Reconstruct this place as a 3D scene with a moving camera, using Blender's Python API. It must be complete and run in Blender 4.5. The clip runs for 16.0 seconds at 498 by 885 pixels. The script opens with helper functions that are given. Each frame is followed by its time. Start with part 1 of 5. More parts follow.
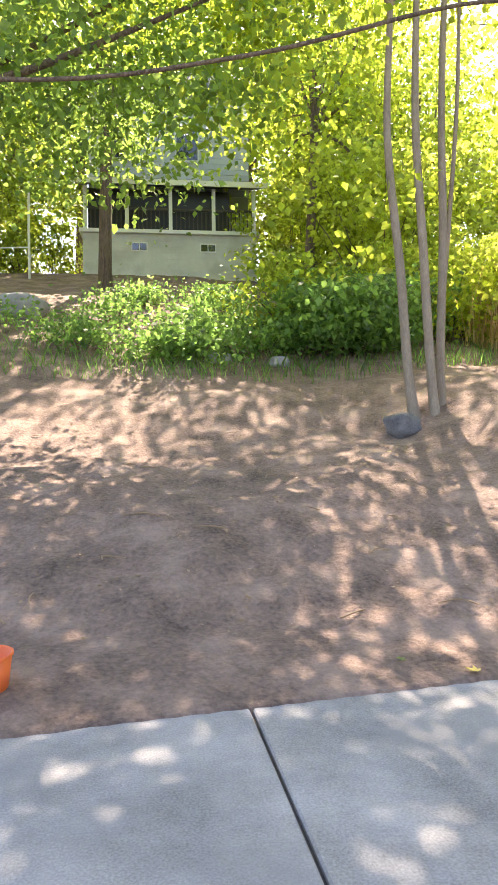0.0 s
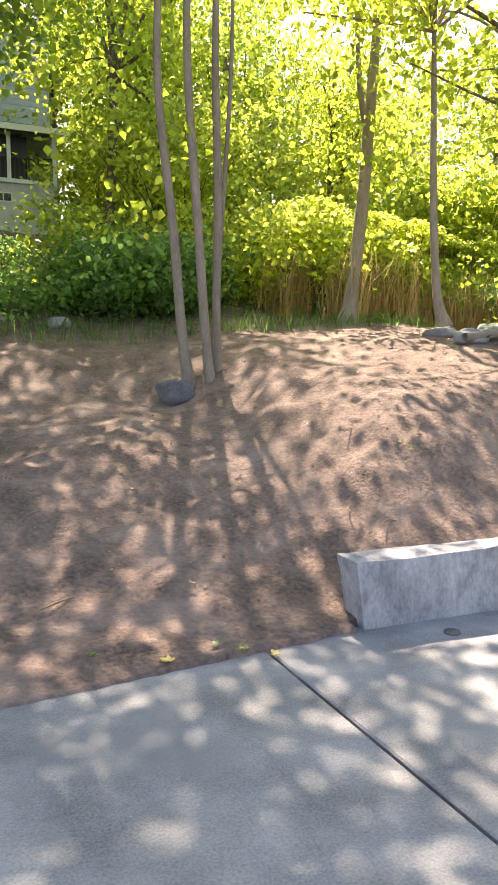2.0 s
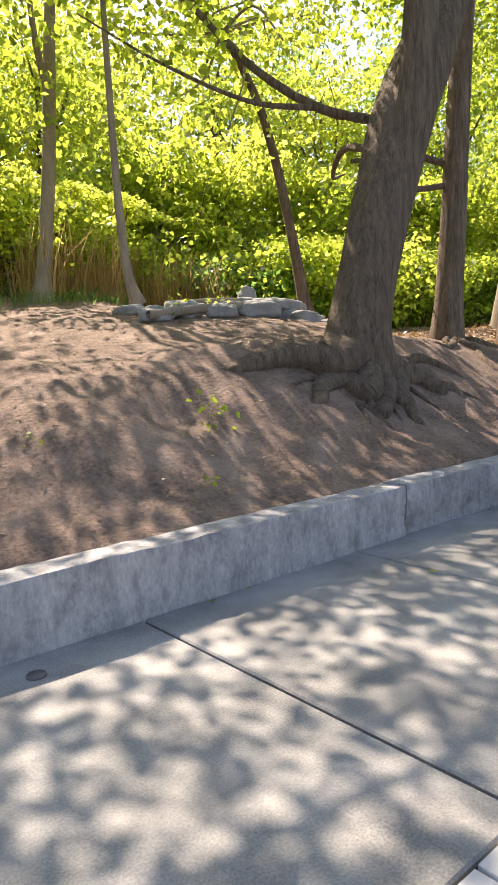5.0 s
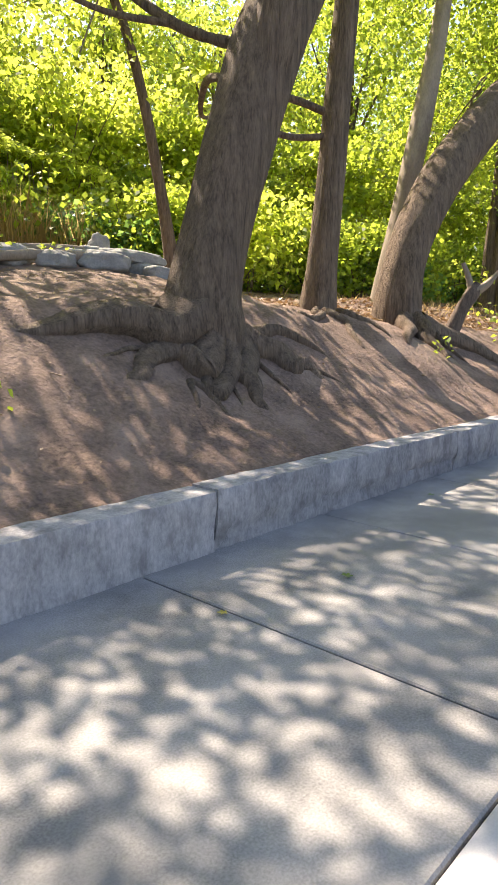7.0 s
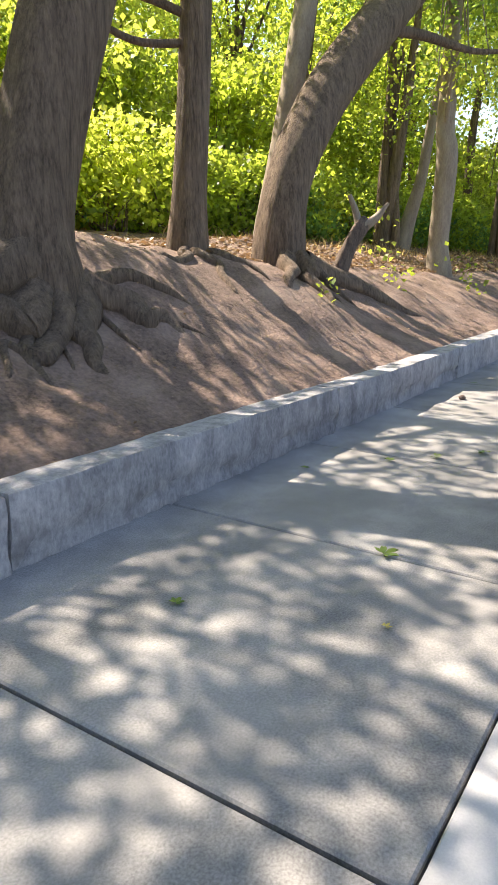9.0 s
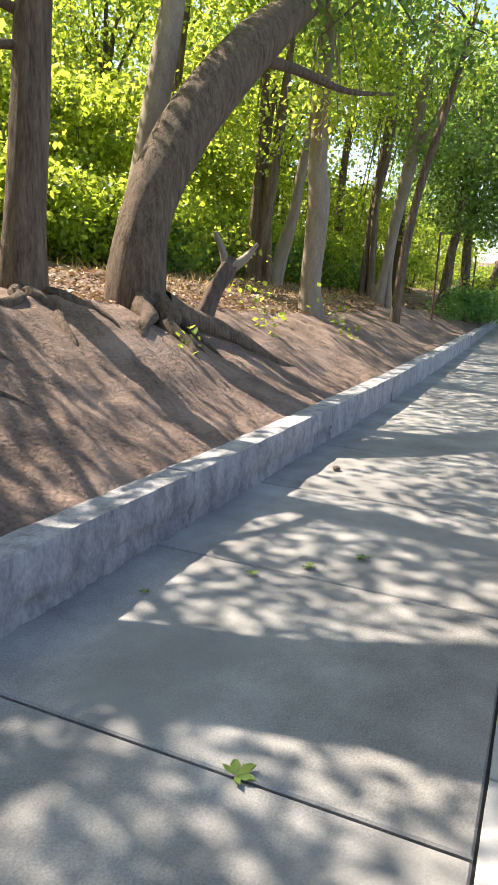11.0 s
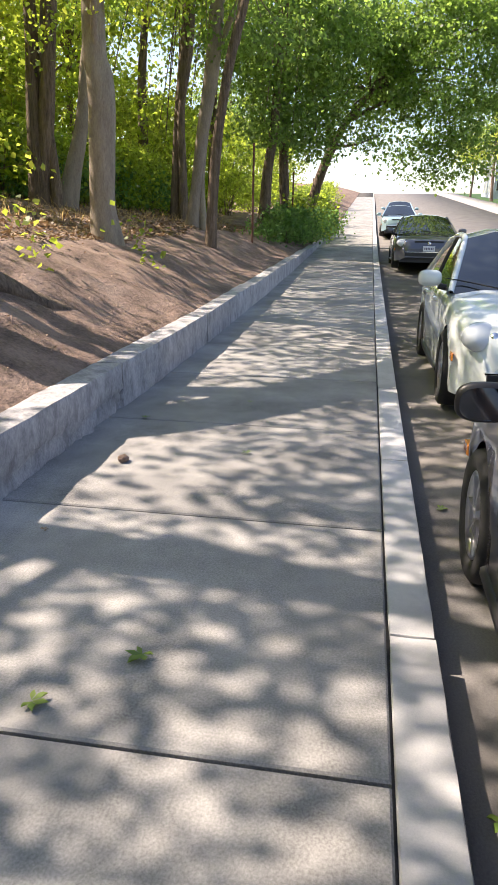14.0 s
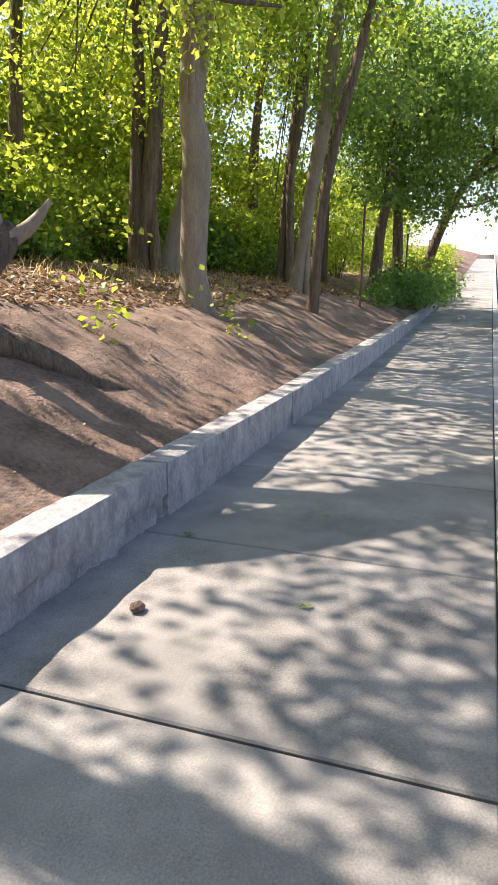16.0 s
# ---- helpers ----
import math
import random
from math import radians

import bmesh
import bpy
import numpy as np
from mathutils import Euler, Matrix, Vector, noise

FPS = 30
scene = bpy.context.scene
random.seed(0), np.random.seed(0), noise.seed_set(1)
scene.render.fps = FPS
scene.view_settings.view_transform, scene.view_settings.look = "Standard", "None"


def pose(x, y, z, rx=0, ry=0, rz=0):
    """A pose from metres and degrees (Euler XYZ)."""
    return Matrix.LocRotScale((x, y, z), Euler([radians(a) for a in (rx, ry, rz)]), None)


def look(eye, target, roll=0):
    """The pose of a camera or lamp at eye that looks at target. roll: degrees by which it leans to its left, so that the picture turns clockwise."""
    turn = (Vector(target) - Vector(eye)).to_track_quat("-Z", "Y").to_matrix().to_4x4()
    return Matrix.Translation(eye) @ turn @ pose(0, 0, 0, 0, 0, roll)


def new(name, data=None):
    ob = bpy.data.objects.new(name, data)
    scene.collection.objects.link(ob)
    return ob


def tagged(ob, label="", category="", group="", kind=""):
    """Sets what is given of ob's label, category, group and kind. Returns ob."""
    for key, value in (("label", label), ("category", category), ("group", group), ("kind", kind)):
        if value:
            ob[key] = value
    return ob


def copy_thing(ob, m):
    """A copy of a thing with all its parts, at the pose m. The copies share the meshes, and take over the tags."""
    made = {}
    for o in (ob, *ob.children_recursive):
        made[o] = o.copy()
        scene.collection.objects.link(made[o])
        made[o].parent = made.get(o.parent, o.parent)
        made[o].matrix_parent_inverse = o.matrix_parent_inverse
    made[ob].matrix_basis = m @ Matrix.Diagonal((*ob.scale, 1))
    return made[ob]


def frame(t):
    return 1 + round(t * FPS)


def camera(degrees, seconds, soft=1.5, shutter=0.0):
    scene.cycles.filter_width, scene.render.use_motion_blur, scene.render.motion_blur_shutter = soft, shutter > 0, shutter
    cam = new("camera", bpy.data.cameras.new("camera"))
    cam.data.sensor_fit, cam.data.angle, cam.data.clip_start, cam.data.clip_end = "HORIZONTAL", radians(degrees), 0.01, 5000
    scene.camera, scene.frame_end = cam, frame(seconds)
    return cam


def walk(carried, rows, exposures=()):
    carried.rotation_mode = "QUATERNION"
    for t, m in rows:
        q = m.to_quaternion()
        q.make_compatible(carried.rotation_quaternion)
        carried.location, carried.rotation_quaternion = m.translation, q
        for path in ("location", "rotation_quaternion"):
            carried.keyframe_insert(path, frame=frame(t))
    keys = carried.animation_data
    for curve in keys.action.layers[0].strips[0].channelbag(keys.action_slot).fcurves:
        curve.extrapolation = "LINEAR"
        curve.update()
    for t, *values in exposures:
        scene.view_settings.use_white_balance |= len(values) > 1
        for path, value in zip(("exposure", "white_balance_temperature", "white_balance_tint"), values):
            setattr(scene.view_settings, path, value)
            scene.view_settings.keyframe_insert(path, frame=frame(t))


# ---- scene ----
cam = camera(40.1, 16.0)
PATH = [
    (0, (0.699, -1.259, 1.302), (0.941, 0.726, 1.243), -0.5),
    (0.5, (0.799, -1.171, 1.34), (1.158, 0.797, 1.379), -0.9),
    (1, (0.918, -1.021, 1.308), (1.492, 0.895, 1.342), -1.9),
    (1.5, (1.143, -1.044, 1.339), (1.869, 0.819, 1.301), -2.3),
    (2, (1.483, -1.037, 1.318), (2.199, 0.823, 1.153), -0.2),
    (2.5, (1.678, -1.006, 1.318), (2.572, 0.774, 1.138), -0.0),
    (3, (1.843, -0.865, 1.318), (2.921, 0.81, 1.131), -2.1),
    (3.5, (1.912, -0.816, 1.338), (3.072, 0.797, 1.108), -1.8),
    (4, (2.096, -0.834, 1.331), (3.27, 0.766, 1.086), -1.8),
    (4.5, (2.375, -0.881, 1.336), (3.563, 0.707, 1.073), 0.1),
    (5, (2.656, -0.879, 1.311), (3.952, 0.627, 1.079), -2.3),
    (5.2, (2.745, -0.845, 1.313), (4.123, 0.587, 1.086), -1.6),
    (7.3, (4.038, -0.543, 1.393), (5.562, 0.703, 1.038), 1.9),
    (7.5, (4.116, -0.484, 1.407), (5.691, 0.698, 1.059), 2.0),
    (8, (4.337, -0.383, 1.379), (5.938, 0.727, 0.925), 1.5),
    (8.5, (4.625, -0.414, 1.358), (6.221, 0.713, 0.93), -0.5),
    (8.7, (4.763, -0.403, 1.35), (6.36, 0.706, 0.882), -0.1),
    (10.8, (5.825, -0.067, 1.631), (7.588, 0.752, 1.162), 1.3),
    (11, (5.999, -0.002, 1.612), (7.793, 0.766, 1.176), 2.7),
    (11.5, (6.279, 0.066, 1.598), (8.118, 0.646, 1.067), 1.2),
    (12, (6.678, 0.097, 1.53), (8.542, 0.592, 1.001), 1.6),
    (12.5, (7.045, 0.055, 1.515), (8.901, 0.517, 0.929), 0.6),
    (13, (7.319, 0.146, 1.498), (9.202, 0.461, 0.902), 3.1),
    (13.5, (7.606, 0.213, 1.517), (9.486, 0.478, 0.889), 2.3),
    (14, (7.962, 0.17, 1.506), (9.84, 0.479, 0.893), 0.8),
    (14.5, (8.299, 0.202, 1.49), (10.184, 0.493, 0.888), 1.4),
    (15, (8.627, 0.234, 1.487), (10.526, 0.453, 0.899), -1.0),
    (15.5, (8.952, 0.214, 1.498), (10.84, 0.612, 0.972), -0.6),
    (16, (9.272, 0.177, 1.571), (11.115, 0.805, 1.114), 0.8),
]
EXPOSURES = [(0, 2.35, 7400, 20), (3, 1.5, 7300, 18), (5, 1.3, 7300, 17), (8, 1.5, 7200, 16), (11, 1.35, 6900, 13), (12.5, 1.42, 6900, 15), (13.5, 1.18, 7000, 18), (16, 1.2, 7000, 18)]
walk(cam, [(t, look(e, g, r)) for t, e, g, r in PATH], EXPOSURES)

# ---- world, sun ----
SUN_EL, SUN_FROM = 49.0, Vector((0.22, 1.0, 0.0)).normalized()
world = bpy.data.worlds.new("world")
scene.world = world
world.use_nodes = True
wn = world.node_tree
sky = wn.nodes.new("ShaderNodeTexSky")
sky.sky_type = "NISHITA"
sky.sun_disc = False
sky.sun_elevation = radians(SUN_EL)
sky.sun_rotation = math.atan2(SUN_FROM.x, SUN_FROM.y)
wn.nodes["Background"].inputs[1].default_value = 0.12
wn.links.new(sky.outputs[0], wn.nodes["Background"].inputs[0])
sun = new("sun", bpy.data.lights.new("sun", "SUN"))
sun.data.energy, sun.data.angle, sun.data.color = 5.0, radians(0.5), (1.0, 0.92, 0.80)
sun_dir = SUN_FROM * math.cos(radians(SUN_EL)) + Vector((0, 0, math.sin(radians(SUN_EL))))
sun.matrix_world = look(sun_dir * 60, (0, 0, 0))

# ---- materials ----


def material(name, lo, hi, rough=0.8, scale=6.0, fine=60.0, bump=0.3, depth=0.01, metal=0.0, spots=None, stretch=(1, 1, 1), rnd=0.0, space="Object"):
    """Two scales of noise between two colours, with relief; spots: (colour, scale, amount)."""
    m = bpy.data.materials.new(name)
    m.use_nodes = True
    t = m.node_tree
    b = t.nodes["Principled BSDF"]
    b.inputs["Roughness"].default_value, b.inputs["Metallic"].default_value = rough, metal
    co, mp = t.nodes.new("ShaderNodeTexCoord"), t.nodes.new("ShaderNodeMapping")
    mp.inputs["Scale"].default_value = stretch
    if space == "World":
        ge = t.nodes.new("ShaderNodeNewGeometry")
        t.links.new(ge.outputs["Position"], mp.inputs[0])
    else:
        t.links.new(co.outputs["Object"], mp.inputs[0])
    n1, n2 = t.nodes.new("ShaderNodeTexNoise"), t.nodes.new("ShaderNodeTexNoise")
    for n, s, d in ((n1, scale, 5), (n2, fine, 6)):
        n.inputs["Scale"].default_value, n.inputs["Detail"].default_value = s, d
        n.inputs["Roughness"].default_value = 0.65
        t.links.new(mp.outputs[0], n.inputs["Vector"])
    add = t.nodes.new("ShaderNodeMath")
    add.operation = "MULTIPLY_ADD"
    add.inputs[1].default_value = 0.45
    t.links.new(n2.outputs[0], add.inputs[0])
    sc = t.nodes.new("ShaderNodeMath")
    sc.operation = "MULTIPLY"
    sc.inputs[1].default_value = 0.55
    t.links.new(n1.outputs[0], sc.inputs[0])
    t.links.new(sc.outputs[0], add.inputs[2])
    ramp = t.nodes.new("ShaderNodeValToRGB")
    ramp.color_ramp.elements[0].position, ramp.color_ramp.elements[1].position = 0.32, 0.68
    ramp.color_ramp.elements[0].color, ramp.color_ramp.elements[1].color = (*lo, 1), (*hi, 1)
    t.links.new(add.outputs[0], ramp.inputs[0])
    out = ramp.outputs[0]
    if spots:
        colour, s, amount = spots
        n3 = t.nodes.new("ShaderNodeTexNoise")
        n3.inputs["Scale"].default_value, n3.inputs["Detail"].default_value = s, 4
        t.links.new(mp.outputs[0], n3.inputs["Vector"])
        r3 = t.nodes.new("ShaderNodeValToRGB")
        r3.color_ramp.elements[0].position, r3.color_ramp.elements[1].position = 0.52, 0.66
        t.links.new(n3.outputs[0], r3.inputs[0])
        k = t.nodes.new("ShaderNodeMath")
        k.operation = "MULTIPLY"
        k.inputs[1].default_value = amount
        t.links.new(r3.outputs[0], k.inputs[0])
        mix = t.nodes.new("ShaderNodeMixRGB")
        mix.inputs[2].default_value = (*colour, 1)
        t.links.new(k.outputs[0], mix.inputs[0])
        t.links.new(out, mix.inputs[1])
        out = mix.outputs[0]
    if rnd:
        oi, hsv, mr = t.nodes.new("ShaderNodeObjectInfo"), t.nodes.new("ShaderNodeHueSaturation"), t.nodes.new("ShaderNodeMapRange")
        mr.inputs[3].default_value, mr.inputs[4].default_value = 1 - rnd, 1 + rnd
        t.links.new(oi.outputs["Random"], mr.inputs[0])
        t.links.new(mr.outputs[0], hsv.inputs["Value"])
        t.links.new(out, hsv.inputs["Color"])
        out = hsv.outputs[0]
    t.links.new(out, b.inputs["Base Color"])
    if bump:
        bp = t.nodes.new("ShaderNodeBump")
        bp.inputs["Strength"].default_value, bp.inputs["Distance"].default_value = bump, depth
        t.links.new(add.outputs[0], bp.inputs["Height"])
        t.links.new(bp.outputs[0], b.inputs["Normal"])
    return m


def leaf_material(name, lo, hi, through_colour, share=0.45):
    """Thin leaves: a matte side and light that comes through; each leaf its own shade."""
    m = bpy.data.materials.new(name)
    m.use_nodes = True
    t = m.node_tree
    b = t.nodes["Principled BSDF"]
    b.inputs["Roughness"].default_value = 0.5
    ge, ramp = t.nodes.new("ShaderNodeNewGeometry"), t.nodes.new("ShaderNodeValToRGB")
    ramp.color_ramp.elements[0].color, ramp.color_ramp.elements[1].color = (*lo, 1), (*hi, 1)
    t.links.new(ge.outputs["Random Per Island"], ramp.inputs[0])
    t.links.new(ramp.outputs[0], b.inputs["Base Color"])
    tr, mix = t.nodes.new("ShaderNodeBsdfTranslucent"), t.nodes.new("ShaderNodeMixShader")
    hsv, mr = t.nodes.new("ShaderNodeHueSaturation"), t.nodes.new("ShaderNodeMapRange")
    hsv.inputs["Color"].default_value = (*through_colour, 1)
    mr.inputs[3].default_value, mr.inputs[4].default_value = 0.6, 1.3
    t.links.new(ge.outputs["Random Per Island"], mr.inputs[0])
    t.links.new(mr.outputs[0], hsv.inputs["Value"])
    t.links.new(hsv.outputs[0], tr.inputs[0])
    mix.inputs[0].default_value = share
    t.links.new(b.outputs[0], mix.inputs[1])
    t.links.new(tr.outputs[0], mix.inputs[2])
    t.links.new(mix.outputs[0], t.nodes["Material Output"].inputs[0])
    return m


def plain(name, colour, rough=0.5, metal=0.0, coat=0.0, glow=0.0):
    m = bpy.data.materials.new(name)
    m.use_nodes = True
    b = m.node_tree.nodes["Principled BSDF"]
    b.inputs["Base Color"].default_value = (*colour, 1)
    b.inputs["Roughness"].default_value, b.inputs["Metallic"].default_value, b.inputs["Coat Weight"].default_value = rough, metal, coat
    b.inputs["Coat Roughness"].default_value = 0.04
    return m


DIRT = material("bare_dirt", (0.06, 0.040, 0.030), (0.38, 0.258, 0.20), 0.95, 2.2, 30, 1.0, 0.06, spots=((0.33, 0.25, 0.20), 2.2, 0.35))
CONCRETE = material("pavement_concrete", (0.12, 0.116, 0.112), (0.465, 0.45, 0.43), 0.85, 1.6, 110, 0.7, 0.006, spots=((0.23, 0.225, 0.22), 1.1, 0.6), rnd=0.08, space="World")
JOINT = material("joint_filler", (0.05, 0.045, 0.04), (0.10, 0.09, 0.08), 0.95, 6, 80)
GRANITE = material("rough_granite", (0.19, 0.19, 0.205), (0.60, 0.58, 0.585), 0.85, 5, 55, 0.9, 0.02, spots=((0.18, 0.17, 0.172), 9, 0.55), stretch=(1, 1, 0.5), rnd=0.07, space="World")
CURB = material("curb_granite", (0.40, 0.40, 0.41), (0.58, 0.57, 0.56), 0.8, 5, 150, 0.4, 0.004, spots=((0.33, 0.32, 0.31), 3, 0.5), rnd=0.08, space="World")
ASPHALT = material("asphalt", (0.09, 0.085, 0.082), (0.22, 0.205, 0.195), 0.9, 1.5, 90, 0.6, 0.008, spots=((0.19, 0.17, 0.15), 1.6, 0.5))
BARK = material("furrowed_bark", (0.04, 0.027, 0.019), (0.30, 0.215, 0.155), 0.95, 3.4, 15, 1.0, 0.09, stretch=(4.5, 4.5, 0.5), rnd=0.1)
PALE_BARK = material("smooth_grey_bark", (0.17, 0.132, 0.10), (0.35, 0.29, 0.225), 0.9, 3, 22, 0.6, 0.02, stretch=(2.5, 2.5, 0.8), rnd=0.1)
DEAD_WOOD = material("dead_wood", (0.04, 0.03, 0.025), (0.22, 0.16, 0.125), 0.95, 5, 25, 1.0, 0.04, stretch=(3, 3, 0.7))
ROCK = material("field_stone", (0.17, 0.17, 0.18), (0.38, 0.37, 0.36), 0.9, 4, 45, 0.8, 0.02, rnd=0.12)
DARK_ROCK = material("dark_field_stone", (0.06, 0.06, 0.068), (0.2, 0.195, 0.2), 0.9, 4, 45, 0.8, 0.02)
MAPLE = leaf_material("maple_leaf", (0.045, 0.10, 0.018), (0.12, 0.20, 0.035), (0.60, 0.73, 0.085), 0.56)
DEEP = leaf_material("deep_green_leaf", (0.025, 0.07, 0.018), (0.075, 0.145, 0.035), (0.42, 0.62, 0.12), 0.5)
# sunlight is put into this brighter yellow-green, for foliage standing in sun
SUNNY = leaf_material("sunlit_yellow_green_leaf", (0.09, 0.16, 0.02), (0.20, 0.28, 0.04), (0.84, 0.92, 0.14), 0.62)
WEED = leaf_material("weed_leaf", (0.03, 0.085, 0.025), (0.085, 0.17, 0.045), (0.35, 0.60, 0.14), 0.48)
REED = leaf_material("dry_reed", (0.34, 0.22, 0.09), (0.52, 0.38, 0.18), (0.85, 0.62, 0.28), 0.5)
LITTER = leaf_material("dry_leaf_litter", (0.16, 0.09, 0.045), (0.42, 0.29, 0.18), (0.3, 0.18, 0.08), 0.2)
FALLEN = leaf_material("fallen_green_leaf", (0.07, 0.16, 0.03), (0.22, 0.30, 0.05), (0.2, 0.3, 0.05), 0.2)
CINDER = material("painted_block", (0.50, 0.51, 0.50), (0.68, 0.69, 0.66), 0.85, 2, 30, 0.3, 0.006, spots=((0.4, 0.41, 0.38), 1.2, 0.5))
SIDING = material("grey_siding", (0.42, 0.45, 0.48), (0.55, 0.58, 0.60), 0.7, 1, 20, 0.1, 0.003)
SHINGLE = material("roof_shingle", (0.12, 0.13, 0.16), (0.22, 0.24, 0.28), 0.9, 3, 30, 0.5, 0.01)
DARK_WOOD = material("dark_stained_wood", (0.03, 0.027, 0.025), (0.09, 0.075, 0.06), 0.8, 4, 30, 0.5, 0.01, stretch=(1, 1, 4))
RED_WOOD = material("red_brown_wood", (0.16, 0.05, 0.03), (0.28, 0.10, 0.06), 0.8, 4, 30, 0.4, 0.01, stretch=(1, 1, 4))
RUST = material("rusted_steel", (0.10, 0.045, 0.03), (0.22, 0.10, 0.06), 0.8, 8, 60, 0.3, 0.004)
WHITE = material("white_paint", (0.70, 0.71, 0.70), (0.82, 0.82, 0.80), 0.5, 3, 40, 0.1, 0.002)
GLASS = plain("tinted_glass", (0.012, 0.016, 0.018), 0.03, 0, 1.0)
PAINT_WHITE = plain("pale_white_car_paint", (0.70, 0.76, 0.74), 0.25, 0, 1.0)
PAINT_GREY = plain("grey_car_paint", (0.10, 0.105, 0.125), 0.3, 0.5, 1.0)
PAINT_BROWN = plain("brown_grey_car_paint", (0.085, 0.07, 0.068), 0.28, 0.5, 1.0)
PAINT_BLUE = plain("light_blue_car_paint", (0.35, 0.50, 0.58), 0.3, 0.2, 1.0)
RUBBER = material("tyre_rubber", (0.012, 0.012, 0.012), (0.03, 0.03, 0.03), 0.85, 8, 60, 0.2, 0.003)
BLACK = plain("black_plastic", (0.015, 0.015, 0.016), 0.45)
MIRROR = plain("mirror_glass", (0.13, 0.14, 0.16), 0.03, 1.0)
CHROME = plain("bright_metal", (0.75, 0.75, 0.76), 0.15, 1.0)
ALLOY = plain("alloy_rim", (0.55, 0.55, 0.56), 0.3, 1.0)
LAMP = plain("headlight_lens", (0.62, 0.66, 0.68), 0.12, 0.0, 1.0)
AMBER = plain("amber_lens", (0.85, 0.28, 0.03), 0.2, 0, 1.0)
PLATE = plain("licence_plate_white", (0.75, 0.76, 0.78), 0.4)
ORANGE = plain("orange_plastic", (0.85, 0.16, 0.04), 0.45)
YELLOW = plain("yellow_sign_paint", (0.85, 0.55, 0.02), 0.5)
FAR_WALL = material("pale_far_plaster", (0.72, 0.70, 0.66), (0.82, 0.80, 0.77), 0.8, 1, 10, 0.05, 0.002)

# ---- mesh helpers ----


def part(name, bm, mat, parent=None, label="", smooth=True):
    me = bpy.data.meshes.new(name)
    bm.normal_update()
    bm.to_mesh(me)
    bm.free()
    return part_mesh(name, me, mat, parent, label, smooth)


def part_mesh(name, me, mat, parent=None, label="", smooth=True):
    me.materials.append(mat)
    if smooth:
        me.polygons.foreach_set("use_smooth", np.ones(len(me.polygons), bool))
    ob = new(name, me)
    if parent:
        ob.parent = parent
    if label:
        ob["label"] = label
    return ob


def thing(name, label, category, at=(0, 0, 0), rz=0, group=""):
    ob = new(name)
    ob.empty_display_size = 0.2
    ob.matrix_basis = pose(*at, 0, 0, rz)
    return tagged(ob, label, category, group)


def from_arrays(name, verts, faces):
    """A mesh from an (n, 3) array and an (m, k) array of equal-sided faces."""
    me = bpy.data.meshes.new(name)
    verts, faces = np.asarray(verts, np.float32), np.asarray(faces, np.int32)
    me.vertices.add(len(verts))
    me.vertices.foreach_set("co", verts.ravel())
    n, k = faces.shape
    me.loops.add(n * k)
    me.loops.foreach_set("vertex_index", faces.ravel())
    me.polygons.add(n)
    me.polygons.foreach_set("loop_start", np.arange(0, n * k, k, dtype=np.int32))
    me.polygons.foreach_set("loop_total", np.full(n, k, np.int32))
    me.update(calc_edges=True)
    return me


def box(bm, lo, hi, bevel=0.0):
    lo, hi = Vector(lo), Vector(hi)
    made = bmesh.ops.create_cube(bm, size=1, matrix=Matrix.Translation((lo + hi) / 2) @ Matrix.Diagonal((*(hi - lo), 1)))
    if bevel:
        edges = list({e for v in made["verts"] for e in v.link_edges})
        bmesh.ops.bevel(bm, geom=edges, offset=bevel, segments=2, affect="EDGES", profile=0.5)
    return bm


def tube_arrays(points, radii, sides=10, rough=0.0, seed=0, flare=None):
    """Rings round a bent line; rough: uneven radius as a share; flare: (height, lobes, amount) at the foot."""
    pts = [Vector(p) for p in points]
    rng = np.random.default_rng(seed)
    phase = rng.uniform(0, 6.28, 4)
    verts, faces = [], []
    for i, p in enumerate(pts):
        d = (pts[min(i + 1, len(pts) - 1)] - pts[max(i - 1, 0)]).normalized()
        side = d.cross(Vector((0.0, 1.0, 0.0)) if abs(d.y) < 0.9 else Vector((1.0, 0.0, 0.0))).normalized()
        other = d.cross(side)
        for k in range(sides):
            a = 2 * math.pi * k / sides
            r = radii[i] * (1 + rough * (0.6 * math.sin(3 * a + phase[0] + 0.6 * p.z) + 0.5 * math.sin(7 * a + phase[1] + 1.1 * p.z) + 0.7 * noise.noise(Vector((math.cos(a) * 2, math.sin(a) * 2, p.z * 1.5 + seed)))))
            if flare:
                h, lobes, amount = flare
                f = max(0.0, 1 - (p.z - pts[0].z) / h)
                r *= 1 + amount * f ** 2.2 * (0.55 + 0.6 * max(0, math.cos(lobes * a + phase[2])) + 0.25 * math.cos(2 * a + phase[3]))
            verts.append(p + side * (r * math.cos(a)) + other * (r * math.sin(a)))
    for i in range(len(pts) - 1):
        for k in range(sides):
            a, b = i * sides + k, i * sides + (k + 1) % sides
            faces.append((a, b, b + sides, a + sides))
    return [tuple(v) for v in verts], faces


def bend(points, n):
    """A smooth line through a few points (Catmull-Rom), n steps a span; rows may carry a radius."""
    p = [np.array(q, float) for q in points]
    p = [2 * p[0] - p[1], *p, 2 * p[-1] - p[-2]]
    out = []
    for i in range(1, len(p) - 2):
        for j in range(n):
            t = j / n
            out.append(0.5 * (2 * p[i] + (p[i + 1] - p[i - 1]) * t + (2 * p[i - 1] - 5 * p[i] + 4 * p[i + 1] - p[i + 2]) * t * t + (3 * p[i] - p[i - 1] - 3 * p[i + 1] + p[i + 2]) * t ** 3))
    out.append(p[-2])
    return out


